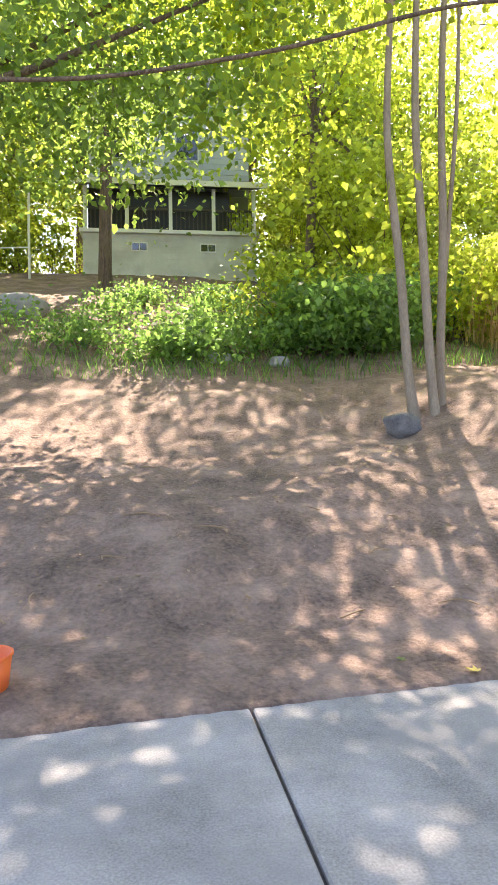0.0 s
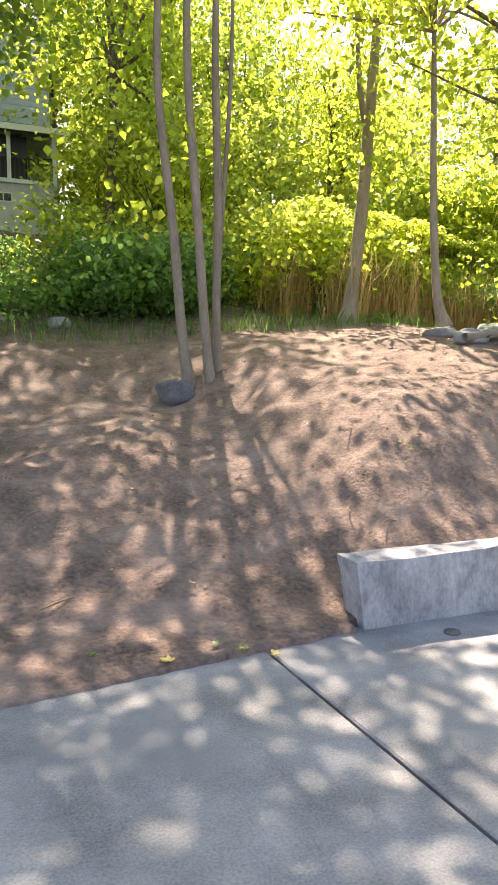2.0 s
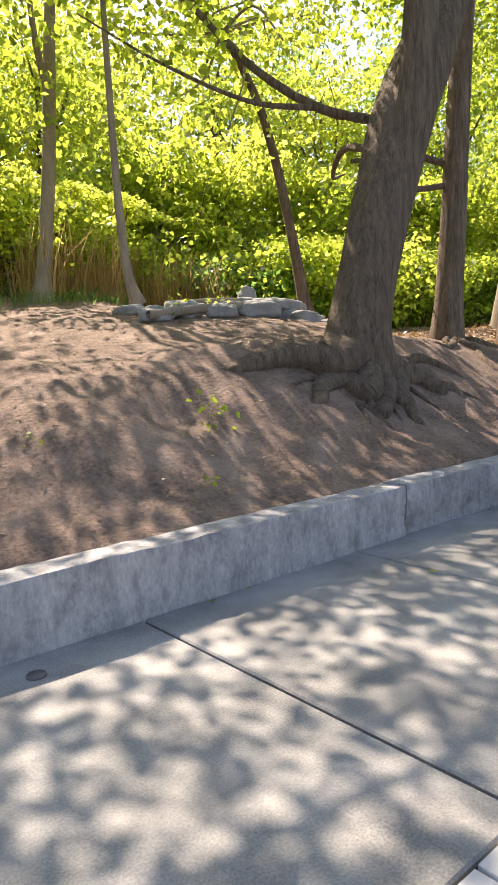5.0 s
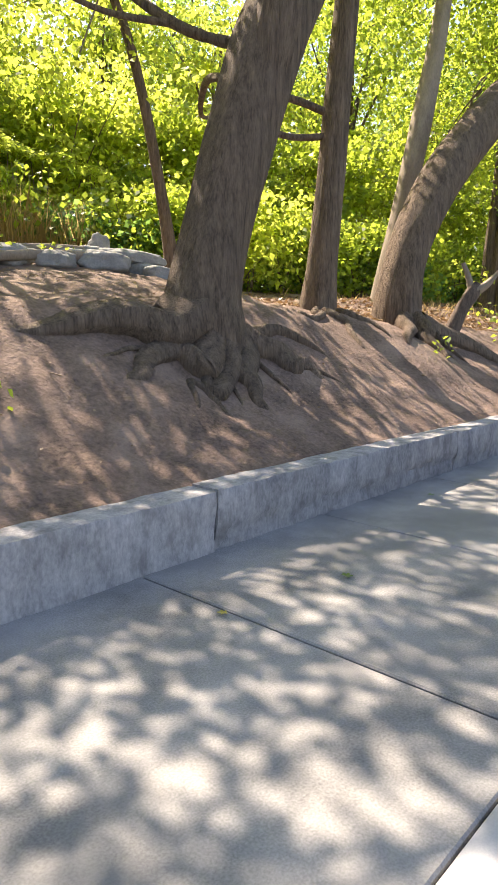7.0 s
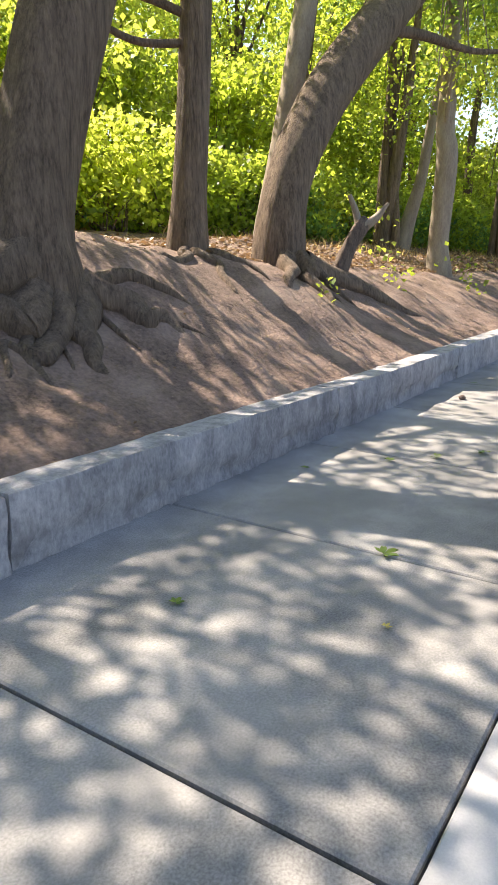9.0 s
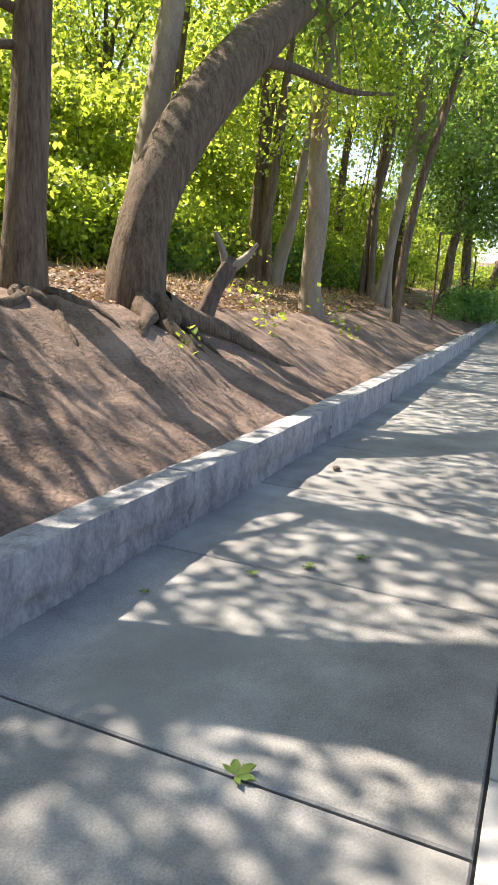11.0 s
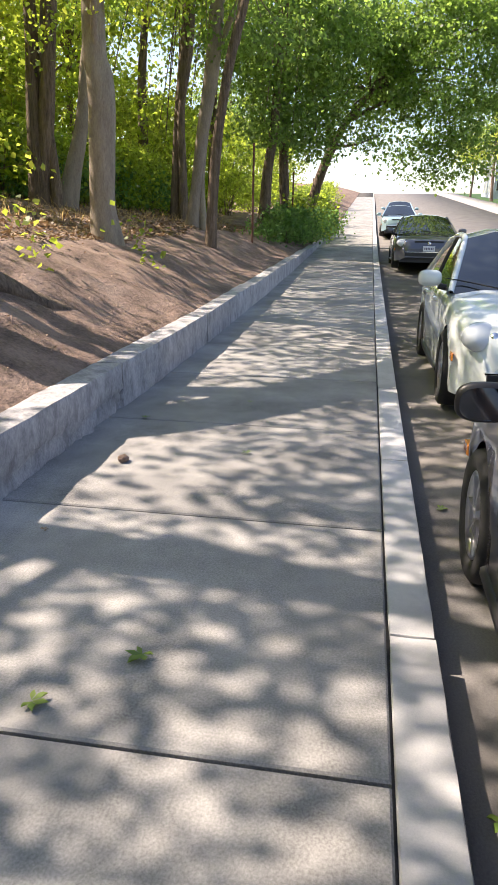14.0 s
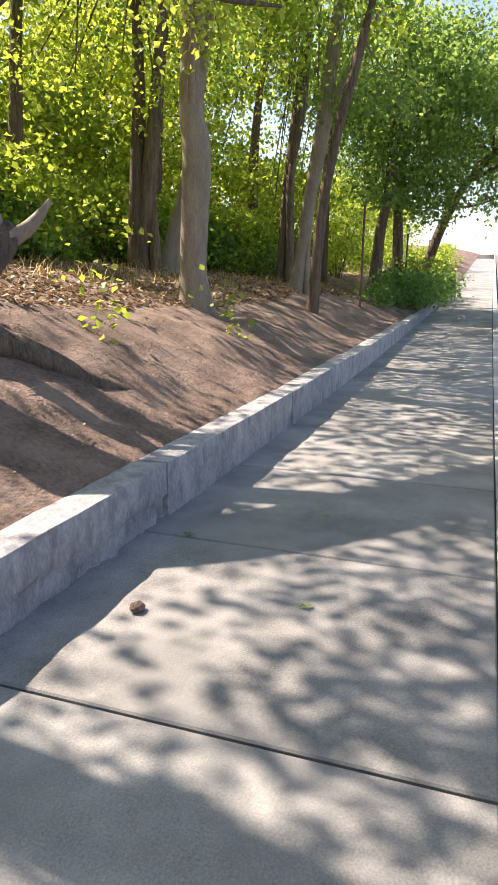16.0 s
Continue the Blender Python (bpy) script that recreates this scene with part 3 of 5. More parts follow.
big_tree("slim reddish-brown trunk at the edge of the bank", [
    (23.4, 3.64, 0.8, 0.14), (23.4, 3.6, 1.79, 0.112), (23.4, 3.5, 3.04, 0.108), (23.4, 3.38, 3.8, 0.1), (23.4, 3.19, 4.75, 0.1), (23.4, 2.94, 5.64, 0.09), (23.5, 2.5, 7.6, 0.04)], BARK, (0.5, 4, 0.5), 95, sides=14, n=5,
    crown=[((23.4, 3.0, 8.0), (2.2, 2.0, 1.8), 26, 50, 0.18, DEEP)])
big_tree(TALL, [
    (33.0, 3.95, 1.1, 0.25), (33.0, 3.85, 1.9, 0.21), (33.0, 3.77, 3.27, 0.17), (33.0, 3.6, 4.34, 0.155), (33.0, 3.49, 5.89, 0.15), (33.0, 3.38, 7.4, 0.12), (33.1, 3.2, 9.5, 0.05)], BARK, (0.6, 5, 0.4), 102, sides=14, n=5,
    crown=[((33.0, 3.6, 7.8), (2.9, 2.9, 2.6), 110, 55, 0.19, DEEP), ((32.2, 3.4, 4.8), (2.0, 1.6, 1.1), 34, 45, 0.18, DEEP)])
big_tree(TALL, [
    (35.0, 3.35, 1.1, 0.22), (35.0, 3.38, 1.93, 0.19), (35.0, 3.45, 3.41, 0.178), (35.0, 3.48, 4.76, 0.165), (35.0, 3.43, 6.42, 0.14), (35.1, 3.3, 9.0, 0.06)], BARK, (0.6, 5, 0.4), 109, sides=14, n=5,
    crown=[((35.0, 3.2, 7.8), (2.9, 2.8, 2.8), 110, 55, 0.19, DEEP), ((35.4, 2.6, 4.6), (2.0, 1.5, 1.1), 34, 45, 0.18, DEEP)])
for i, (x, y, r, lean) in enumerate([(31.0, 7.6, 0.18, 0.3), (36.5, 6.5, 0.2, 0.2), (26.5, 8.8, 0.16, 0.4), (19.8, 8.2, 0.13, 0.5)]):
    z = g(x, y)
    big_tree(TALL, [
        (x, y, z - 0.1, r * 1.15), (x + lean * 0.15, y, z + 0.9, r), (x + lean * 0.5, y, z + 2.4, r * 0.9), (x + lean, y, z + 4.5, r * 0.75), (x + lean * 1.6, y - 0.3, z + 7.5, r * 0.35)], BARK, (0.6, 5, 0.5), 130 + i * 7, sides=12, n=5,
        crown=[((x + lean * 1.5, y - 0.2, z + 7.2), (2.6, 2.6, 2.2), 36, 55, 0.19, MAPLE if i % 2 else DEEP)])

# street trees whose crown hangs over the road
big_tree("broad street tree leaning out with a dark crown over the road", [
    (38.0, 2.95, 0.95, 0.26), (38.0, 2.76, 1.76, 0.22), (38.0, 2.29, 3.41, 0.19), (38.0, 1.8, 4.58, 0.165), (38.0, 1.32, 5.41, 0.14), (38.1, 0.5, 6.4, 0.1)], BARK, (0.6, 5, 0.5), 47, sides=14, n=5,
    limbs=[[(38.0, 1.9, 4.4, 0.1), (38.1, 2.2, 5.8, 0.08), (38.2, 2.4, 7.6, 0.04)], [(38.0, 1.3, 5.4, 0.09), (38.0, -0.4, 6.2, 0.07), (38.2, -2.6, 6.6, 0.03)], [(38.0, 1.9, 4.5, 0.06), (37.6, 1.0, 4.5, 0.045), (37.2, 0.0, 4.8, 0.02)]],
    crown=[((38.5, -2.4, 7.0), (3.6, 4.4, 3.7), 250, 56, 0.2, DEEP), ((38.2, 1.2, 7.8), (3.0, 2.6, 2.8), 120, 56, 0.2, DEEP), ((37.4, -4.6, 9.8), (4.2, 3.8, 2.9), 150, 56, 0.2, DEEP)])

# slender trees in the yard
for label, base, lines in [
        ("clump of four slender maple stems rising from one foot", (3.98, 7.0, 1.22), [
            [(3.84, 6.98, 1.1, 0.089), (3.72, 7.0, 1.9, 0.063), (3.62, 7.0, 3.2, 0.056), (3.46, 7.0, 4.8, 0.048), (3.5, 7.0, 6.4, 0.037), (3.6, 7.1, 9.0, 0.015)],
            [(4.08, 6.9, 1.05, 0.074), (4.0, 6.95, 1.9, 0.059), (3.92, 7.0, 3.4, 0.056), (3.82, 7.0, 5.0, 0.048), (3.84, 7.0, 6.7, 0.037), (3.9, 7.0, 9.4, 0.015)],
            [(4.2, 7.1, 1.1, 0.089), (4.18, 7.1, 2.0, 0.059), (4.22, 7.1, 3.6, 0.052), (4.2, 7.1, 5.2, 0.044), (4.24, 7.1, 6.7, 0.037), (4.4, 7.2, 9.0, 0.015)],
            [(4.2, 7.15, 2.4, 0.033), (4.32, 7.2, 3.6, 0.03), (4.42, 7.15, 5.2, 0.026), (4.44, 7.1, 6.8, 0.022)]]),
        ("slender grey maple at the brow of the yard", (7.55, 9.75, 2.4), [
            [(7.5, 9.75, 2.35, 0.17), (7.62, 9.75, 3.2, 0.12), (7.8, 9.75, 4.6, 0.11), (7.93, 9.75, 6.2, 0.10), (8.05, 9.75, 7.6, 0.07), (8.2, 9.7, 10.0, 0.03)],
            [(7.9, 9.75, 5.6, 0.06), (7.7, 9.7, 6.4, 0.05), (7.6, 9.7, 7.8, 0.03)]]),
        ("thin sapling trunk with a crooked foot", (7.9, 7.6, 2.25), [
            [(7.98, 7.6, 2.2, 0.09), (7.84, 7.6, 2.6, 0.07), (7.76, 7.6, 3.4, 0.058), (7.72, 7.6, 4.5, 0.05), (7.69, 7.6, 6.4, 0.035), (7.65, 7.6, 8.0, 0.015)]]),
        ("dark sapling leaning across the yard", (11.25, 7.5, 2.1), [
            [(11.3, 7.5, 2.1, 0.12), (11.05, 7.5, 3.2, 0.085), (10.7, 7.5, 4.5, 0.075), (10.3, 7.5, 5.45, 0.065), (9.64, 7.5, 6.25, 0.05), (8.8, 7.5, 6.7, 0.03)]])]:
    root = thing("tree", label, "tree", base, group="slender trees in the yard")
    rng = np.random.default_rng(int(base[0] * 100))
    for i, rows in enumerate(lines):
        loc = [(a - base[0], b - base[1], c - base[2], r) for a, b, c, r in rows]
        part_mesh("stem", limb_mesh("stem", [loc], 12, 0.07, 7, (0.5, 3, 0.5), i), PALE_BARK if base[0] < 11 else BARK, root)
    x, y, z = lines[0][-1][:3]
    ends = crown_on(root, rng, (x - base[0], y - base[1], z - base[2] - 0.6), (2.5, 2.3, 2.0), 95 if base[0] < 5 else (26 if base[1] > 9 else 24), 46, 0.15, SUNNY, 0.4)
    top = lines[0][-2]
    twigs_to(root, rng, (top[0] - base[0], top[1] - base[1], top[2] - base[2]), ends, 0.03, PALE_BARK, 9)
    low = rng.normal(0, 1, (16, 3)) * np.array([1.1, 0.9, 0.8]) + np.array([x - base[0], y - base[1], 3.9])
    part_mesh("low_leaves", leaf_mesh("low_leaves", clump_points(rng, low, 34, 0.3), rng.uniform(0.09, 0.17, 16 * 34), rng), MAPLE, root, smooth=False)

# ---- woodland behind the yard ----


def wood_tree(label, seed, leaf, height, rad, trunk=0.14, clumps=110, each=38, size=0.24):
    rng = np.random.default_rng(seed)
    root = thing("tree", label, "tree", group="woodland trees")
    line = [(0, 0, -0.3, trunk * 1.2), (0.1, 0, 1.0, trunk), (0.25, 0.1, height * 0.45, trunk * 0.8), (0.2, 0.2, height * 0.85, trunk * 0.3)]
    part_mesh("trunk", limb_mesh("trunk", [line], 9, 0.06, 4, (0.5, 4, 0.5), seed), BARK, root)
    ends = crown_on(root, rng, (0.2, 0.1, height * 0.66), (rad, rad, height * 0.40), clumps, each, size, leaf, 0.5, 0.15)
    twigs_to(root, rng, (0.25, 0.1, height * 0.45), ends, trunk * 0.45, BARK, 10)
    return root


PLACES = [(-9, 13), (-6.2, 11.5), (-3.9, 15.5), (-0.9, 18), (-5.5, 19), (-12, 18), (-7.5, 24), (4.6, 17.5), (6.5, 20), (9.6, 21.5), (12.5, 19.5), (15.5, 22), (18.5, 19), (8, 27), (13, 27), (18, 26), (22, 16.5), (26, 14.5), (30, 12.5), (34, 11.5), (24, 21), (30, 19), (38, 12.5), (44, 21.5), (36, 17), (50, 23), (57, 24), (4.5, 28), (-3, 29), (-10, 30), (-5, 27), (0.5, 30), (8, 33), (-14, 24), (-6, 34), (2, 37), (12, 36), (-12, 33)]
kinds = [wood_tree("woodland tree with a loose sunlit yellow-green crown", 5, SUNNY, 9.5, 2.9), wood_tree("woodland tree with a dense mid-green crown", 6, MAPLE, 11.0, 3.2),
         wood_tree("woodland tree with a dark green crown", 7, DEEP, 12.5, 3.4, 0.18)]
order = [1, 2, 1, 2, 1, 2, 2, 1, 0, 1, 0, 0, 1, 2, 2, 2, 0, 1, 0, 1, 2, 2, 1, 2, 2, 1, 1, 2, 2, 2, 1, 2, 1, 2, 1, 2, 1, 2]
rng = np.random.default_rng(9)
used = set()
for (x, y), k in zip(PLACES, order):
    m = pose(x, y, g(x, y, -0.05), 0, 0, rng.uniform(0, 360))
    if k in used:
        copy_thing(kinds[k], m)
    else:
        kinds[k].matrix_basis = m
        used.add(k)


def shrub(label, seed, leaf, height, rad, clumps, each, size, stems=6, droop=0.3):
    rng = np.random.default_rng(seed)
    root = thing("shrub", label, "shrub", group="shrubs behind the yard")
    p = np.stack([rng.normal(0, rad * 0.5, clumps), rng.normal(0, rad * 0.5, clumps), height * rng.uniform(0.05, 1, clumps) ** 0.8], 1)
    each = int(each * 1.4)
    part_mesh("foliage", leaf_mesh("foliage", clump_points(rng, p, each, 0.22), rng.uniform(0.5, 1.3, clumps * each) * size * 0.95, rng, droop), leaf, root, smooth=False)
    for i in range(stems):
        a, e = rng.uniform(-0.1, 0.1, 2), p[rng.integers(clumps)]
        part_mesh("stem", limb_mesh("stem", [[(a[0], a[1], -0.1, 0.02), ((a[0] + e[0]) / 2, (a[1] + e[1]) / 2, e[2] * 0.6, 0.014), (e[0], e[1], e[2], 0.005)]], 5, 0.05, 3, seed=i), BARK, root)
    return root


def sumac(seed):
    """A bright sapling with long feathered leaves in pairs on bare stems."""
    rng = np.random.default_rng(seed)
    root = thing("sumac", "bright yellow-green sumac with long feathered leaves", "shrub", group="sumacs behind the yard")
    pts, size = [], []
    for s in range(5):
        top = np.array([rng.normal(0, 0.35), rng.normal(0, 0.35), rng.uniform(1.4, 2.3)])
        part_mesh("stem", limb_mesh("stem", [[(0, 0, -0.1, 0.022), (*(top * 0.5 + rng.normal(0, 0.05, 3)), 0.016), (*top, 0.008)]], 5, 0.05, 3, seed=s), PALE_BARK, root)
        for f in range(9):
            a, e = rng.uniform(0, 6.28), rng.uniform(0.45, 0.75)
            for k in range(10):
                t = 0.15 + 0.85 * k / 9
                c = top * rng.uniform(0.97, 1.0) + np.array([math.cos(a), math.sin(a), 0]) * e * t + np.array([0, 0, 0.25 * t - 0.4 * t * t])
                for sgn in (-1, 1):
                    pts.append(c + sgn * 0.055 * np.array([-math.sin(a), math.cos(a), 0]))
                    size.append(0.13)
    part_mesh("foliage", leaf_mesh("foliage", pts, size, rng, 0.25, 0.35, 0.55), SUNNY, root, smooth=False)
    return root


weeds = [shrub("dense bluish-green weeds at the brow of the yard", 1, WEED, 1.1, 1.0, 60, 24, 0.13), shrub("leafy green bush of mixed height", 2, MAPLE, 1.6, 1.1, 56, 22, 0.13),
         shrub("sunlit yellow-green bush behind the yard", 3, SUNNY, 1.9, 1.1, 52, 22, 0.13), shrub("low ragged green weeds on bare earth", 4, WEED, 0.5, 0.7, 34, 16, 0.1, 3),
         shrub("tall leafy thicket of saplings coloured sunlit yellow-green", 8, SUNNY, 4.4, 2.0, 90, 26, 0.17, 9), shrub("tall leafy thicket of green saplings", 12, MAPLE, 4.0, 1.9, 84, 26, 0.17, 9)]
first = [True] * 6


def plant(kind, x, y, turn):
    m = pose(x, y, g(x, y, -0.03), 0, 0, turn)
    if first[kind]:
        weeds[kind].matrix_basis = m
        first[kind] = False
    else:
        copy_thing(weeds[kind], m)


rng = np.random.default_rng(21)
for i in range(150):
    x = rng.uniform(-9, 30)
    lo = np.interp(x, (-9, 0, 3, 6, 9, 12, 20, 30), (9.6, 9.6, 10.2, 11.2, 10.6, 9.0, 7.6, 7.0))
    y = lo + abs(rng.normal(0, 2.6))
    if -2.8 < x < 4.2 and y > 16:
        continue
    kind = int(rng.choice([0, 1, 2, 3], p=[0.45, 0.3, 0.1, 0.15] if x < 5.2 else ([0.15, 0.35, 0.38, 0.12] if x < 15 else [0.35, 0.4, 0.1, 0.15])))
    if x < 3.2:
        kind = 3 if y - lo < 4.5 or rng.uniform() < 0.6 else 0
    elif x < 5.5 and y - lo < 1.5:
        kind = 0
    plant(kind, x, y, rng.uniform(0, 360))
rng = np.random.default_rng(23)
for i in range(34):
    x = rng.uniform(4.8, 21) if i < 20 else rng.uniform(20, 46)
    lo = float(np.interp(x, (4, 8, 14, 20, 46), (13.5, 13.8, 13.0, 10.5, 7.5)))
    plant(int(rng.choice([4, 5], p=[0.6, 0.4] if x < 15 else [0.5, 0.5])), x, lo + abs(rng.normal(0, 2.0)), rng.uniform(0, 360))
for i, (x, y) in enumerate([(-12, 20), (-9.5, 21), (-7.5, 19.5), (-10.5, 25), (-6.5, 26), (-3.5, 26.5), (5.4, 24), (7, 22.5), (6.2, 27), (9, 25), (11.5, 24), (14, 25), (17, 24), (20, 23), (23, 19), (27, 17), (31, 16), (35, 14.5), (40, 14), (-5.6, 21.8), (-4.4, 24), (-8.2, 22.6), (5.2, 20.6), (6.8, 20.4), (4.9, 25.5), (-10, 17), (8.2, 18.6), (-6.8, 31), (2, 33), (10, 31)]):
    plant(5 if i % 3 else 4, x, y, i * 67)
rng = np.random.default_rng(22)
first_sumac = None
for i in range(22):
    x, y = rng.uniform(6.0, 15), rng.uniform(11.2, 13.6)
    m = pose(x, y, g(x, y, -0.03), 0, 0, rng.uniform(0, 360))
    if first_sumac is None:
        first_sumac = sumac(4)
        first_sumac.matrix_basis = m
    else:
        copy_thing(first_sumac, m)


def blades(name, places, heights, width, mat, label, category, seed, lean=0.12):
    """Upright thin blades, uncounted, as one object."""
    rng = np.random.default_rng(seed)
    n = len(places)
    a, ln = rng.uniform(0, 3.14, n), rng.normal(0, lean, (n, 2))
    p, h = np.asarray(places), np.asarray(heights)[:, None]
    side = np.stack([np.cos(a), np.sin(a), np.zeros(n)], 1) * width
    tip = p + np.concatenate([ln, np.ones((n, 1))], 1) * h
    mid = p + np.concatenate([ln * 0.35, np.ones((n, 1)) * 0.55], 1) * h
    v = np.stack([p - side, p + side, mid + side * 0.8, tip, mid - side * 0.8], 1)
    ob = part_mesh(name, from_arrays(name, v.reshape(-1, 3), np.arange(n * 5).reshape(n, 5)), mat, smooth=False)
    return tagged(ob, label, category, kind="stuff")


rng = np.random.default_rng(33)
pl = [(x, y) for x, y in zip(rng.uniform(6.3, 14.5, 4200), rng.uniform(9.5, 11.2, 4200)) if y > 9.5 + 0.3 * math.sin(x * 2) and noise.noise(Vector((x * 0.8, y * 0.8, 0))) > -0.1]
blades("dry_reeds", [(x, y, g(x, y)) for x, y in pl], rng.uniform(0.5, 1.45, len(pl)), 0.009, REED, "stand of dry golden reeds behind the yard", "reeds", 1, 0.2)
pl = [(x, y) for x, y in zip(rng.uniform(-5, 9, 2600), 9.4 + np.abs(rng.normal(0, 1.3, 2600)) - 0.5)]
blades("grass", [(x, y, g(x, y)) for x, y in pl], rng.uniform(0.08, 0.3, len(pl)), 0.007, WEED, "thin ragged grass along the brow of the yard", "grass", 2, 0.4)
pl = [(x, y) for x, y in zip(rng.uniform(14, 34, 1300), 5.2 + np.abs(rng.normal(0, 1.5, 1300)))]
blades("grass", [(x, y, g(x, y)) for x, y in pl], rng.uniform(0.06, 0.26, len(pl)), 0.005, REED, "dry straw-coloured grass under the trees", "grass", 3, 0.5)

# leaf litter, twigs and crumbs of earth on the bank
rng = np.random.default_rng(44)


def scatter(name, n, fx, fy, size, mat, label, category, flat=0.35):
    x, y = fx(n), fy(n)
    z = np.array([g(a, b, 0.012) for a, b in zip(x, y)])
    ob = part_mesh(name, leaf_mesh(name, np.stack([x, y, z], 1), rng.uniform(0.5, 1.3, n) * size, rng, -0.1, flat), mat, smooth=False)
    return tagged(ob, label, category, kind="stuff")


scatter("leaf_litter", 15000, lambda n: rng.uniform(11, 34, n), lambda n: 4.3 + np.abs(rng.normal(0, 1.5, n)), 0.07, LITTER, "brown dry leaf litter under the trees", "leaf litter")
scatter("leaf_litter", 3600, lambda n: rng.uniform(-3, 22, n), lambda n: rng.uniform(2.45, 9.3, n), 0.026, LITTER, "scattered dry leaf scraps on bare dirt", "leaf litter")
n = 16000
x, y = rng.uniform(-2.5, 15, n), 2.1 + rng.uniform(0, 1, n) ** 1.5 * 6.5
keep = (x < 3.3) | (y > 2.36)
x, y = x[keep], y[keep]
n = len(x)
s = rng.uniform(0.002, 0.008, n) * np.where(rng.uniform(0, 1, n) > 0.985, 2.2, 1)
oct_v = np.array([(1, 0, 0), (0, 1, 0), (-1, 0, 0), (0, -1, 0), (0, 0, 0.8), (0, 0, -0.6)])
v = oct_v[None] * rng.uniform(0.6, 1.3, (n, 6, 1)) * s[:, None, None] + np.stack([x, y, [g(a, b) for a, b in zip(x, y)]], 1)[:, None, :]
f = np.array([(0, 1, 4), (1, 2, 4), (2, 3, 4), (3, 0, 4), (1, 0, 5), (2, 1, 5), (3, 2, 5), (0, 3, 5)])
f = (f[None] + (np.arange(n) * 6)[:, None, None]).reshape(-1, 3)
tagged(part_mesh("earth_crumbs", from_arrays("earth_crumbs", v.reshape(-1, 3), f), DIRT, smooth=False), "crumbs of dry earth and small pebbles on the bank", "pebbles", kind="stuff")
for i in range(60):
    x, y, a = rng.uniform(-1, 14), rng.uniform(2.6, 7.5), rng.uniform(0, 3.14)
    l = rng.uniform(0.08, 0.3)
    z = g(x, y, 0.012)
    ob = part_mesh("twig", limb_mesh("twig", [[(-l / 2, 0, 0, 0.006), (0, rng.normal(0, 0.02), 0.012, 0.005), (l / 2, rng.normal(0, 0.04), 0.0, 0.002)]], 5, 0.1, 3), LITTER)
    ob.matrix_basis = pose(x, y, z, 0, 0, math.degrees(a))
    tagged(ob, "thin dry twig lying on bare dirt", "twig", "twigs on the bank")

# ---- stones, logs, stump ----


def boulder(name, label, at, size, seed, rz=0, mat=ROCK, group=""):
    bm = bmesh.new()
    bmesh.ops.create_icosphere(bm, subdivisions=4, radius=1)
    for v in bm.verts:
        d = v.co.normalized()
        k = 1 + 0.22 * noise.noise(d * 1.4 + Vector((seed, 0, 0))) + 0.08 * noise.noise(d * 4 + Vector((0, seed, 0)))
        c = Vector([math.copysign(abs(q) ** 0.72, q) for q in d]) * k
        v.co = Vector((c.x * size[0], c.y * size[1], c.z * size[2]))
    ob = part(name, bm, mat)
    ob.matrix_basis = pose(*at, 0, 0, rz)
    return tagged(ob, label, "rock", group)


boulder("boulder", "rounded dark grey boulder beside the clump of stems", (3.56, 6.75, g(3.56, 6.75, 0.09)), (0.21, 0.18, 0.16), 3, 20, DARK_ROCK)
rng = np.random.default_rng(55)
for i in range(24):
    x = rng.uniform(7.3, 10.4)
    y = 6.5 + rng.normal(0, 0.35) + 0.15 * (x - 8.5)
    s = rng.uniform(0.1, 0.26)
    boulder("stone", "loose grey field stone in a low tumbled row", (x, y, g(x, y, s * 0.25)), (s * 1.3, s, s * 0.55), i, rng.uniform(0, 180), group="tumbled stones")
boulder("stone_slab", "flat pale stone slab on tumbled stones", (9.5, 6.45, g(9.5, 6.45, 0.16)), (0.6, 0.36, 0.1), 9, 12, group="tumbled stones")
boulder("stone_slab", "upright pale stone chunk on tumbled stones", (9.6, 7.1, g(9.6, 7.1, 0.2)), (0.18, 0.14, 0.24), 12, 30, group="tumbled stones")
for line in ([(7.2, 6.15, 0.09), (8.2, 6.05, 0.1), (9.2, 6.1, 0.1)], [(7.8, 6.5, 0.14), (8.8, 6.5, 0.14), (9.6, 6.4, 0.12)]):
    rows = [(a, b, g(a, b, 0.02 + up), 0.055) for a, b, up in line]
    ob = part_mesh("log", limb_mesh("log", [rows], 10, 0.12, 6), PALE_BARK)
    tagged(ob, "weathered fallen log lying on stones", "log", "fallen logs")
for x, y, h, lab in ((1.6, 10.2, 0.12, "pale stone among weeds"), (2.6, 10.0, 0.1, "pale stone among weeds"), (-2.2, 13.2, 0.3, "dark boulder among weeds")):
    boulder("stone", lab, (x, y, g(x, y, h * 0.4)), (h * 1.8, h * 1.3, h), x * 7, 10)

stump = thing("dead_stump", "broken dark dead trunk leaning out of the bank", "dead tree", (13.52, 3.92, 1.2))
part_mesh("trunk", limb_mesh("trunk", [[(-0.06, 0.06, -0.25, 0.13), (0.03, -0.02, 0.1, 0.115), (0.16, -0.1, 0.42, 0.1), (0.3, -0.18, 0.66, 0.105), (0.36, -0.22, 0.78, 0.06)]], 16, 0.2, 6, seed=3), DEAD_WOOD, stump)
part_mesh("branch_stub", limb_mesh("branch_stub", [[(0.3, -0.18, 0.66, 0.075), (0.42, -0.34, 0.78, 0.05), (0.5, -0.48, 0.97, 0.02)]], 10, 0.25, 4, seed=4), PALE_BARK, stump)
part_mesh("branch_stub", limb_mesh("branch_stub", [[(0.3, -0.16, 0.7, 0.055), (0.3, -0.1, 0.88, 0.045), (0.26, -0.02, 1.08, 0.03)]], 10, 0.15, 4, seed=5), PALE_BARK, stump)


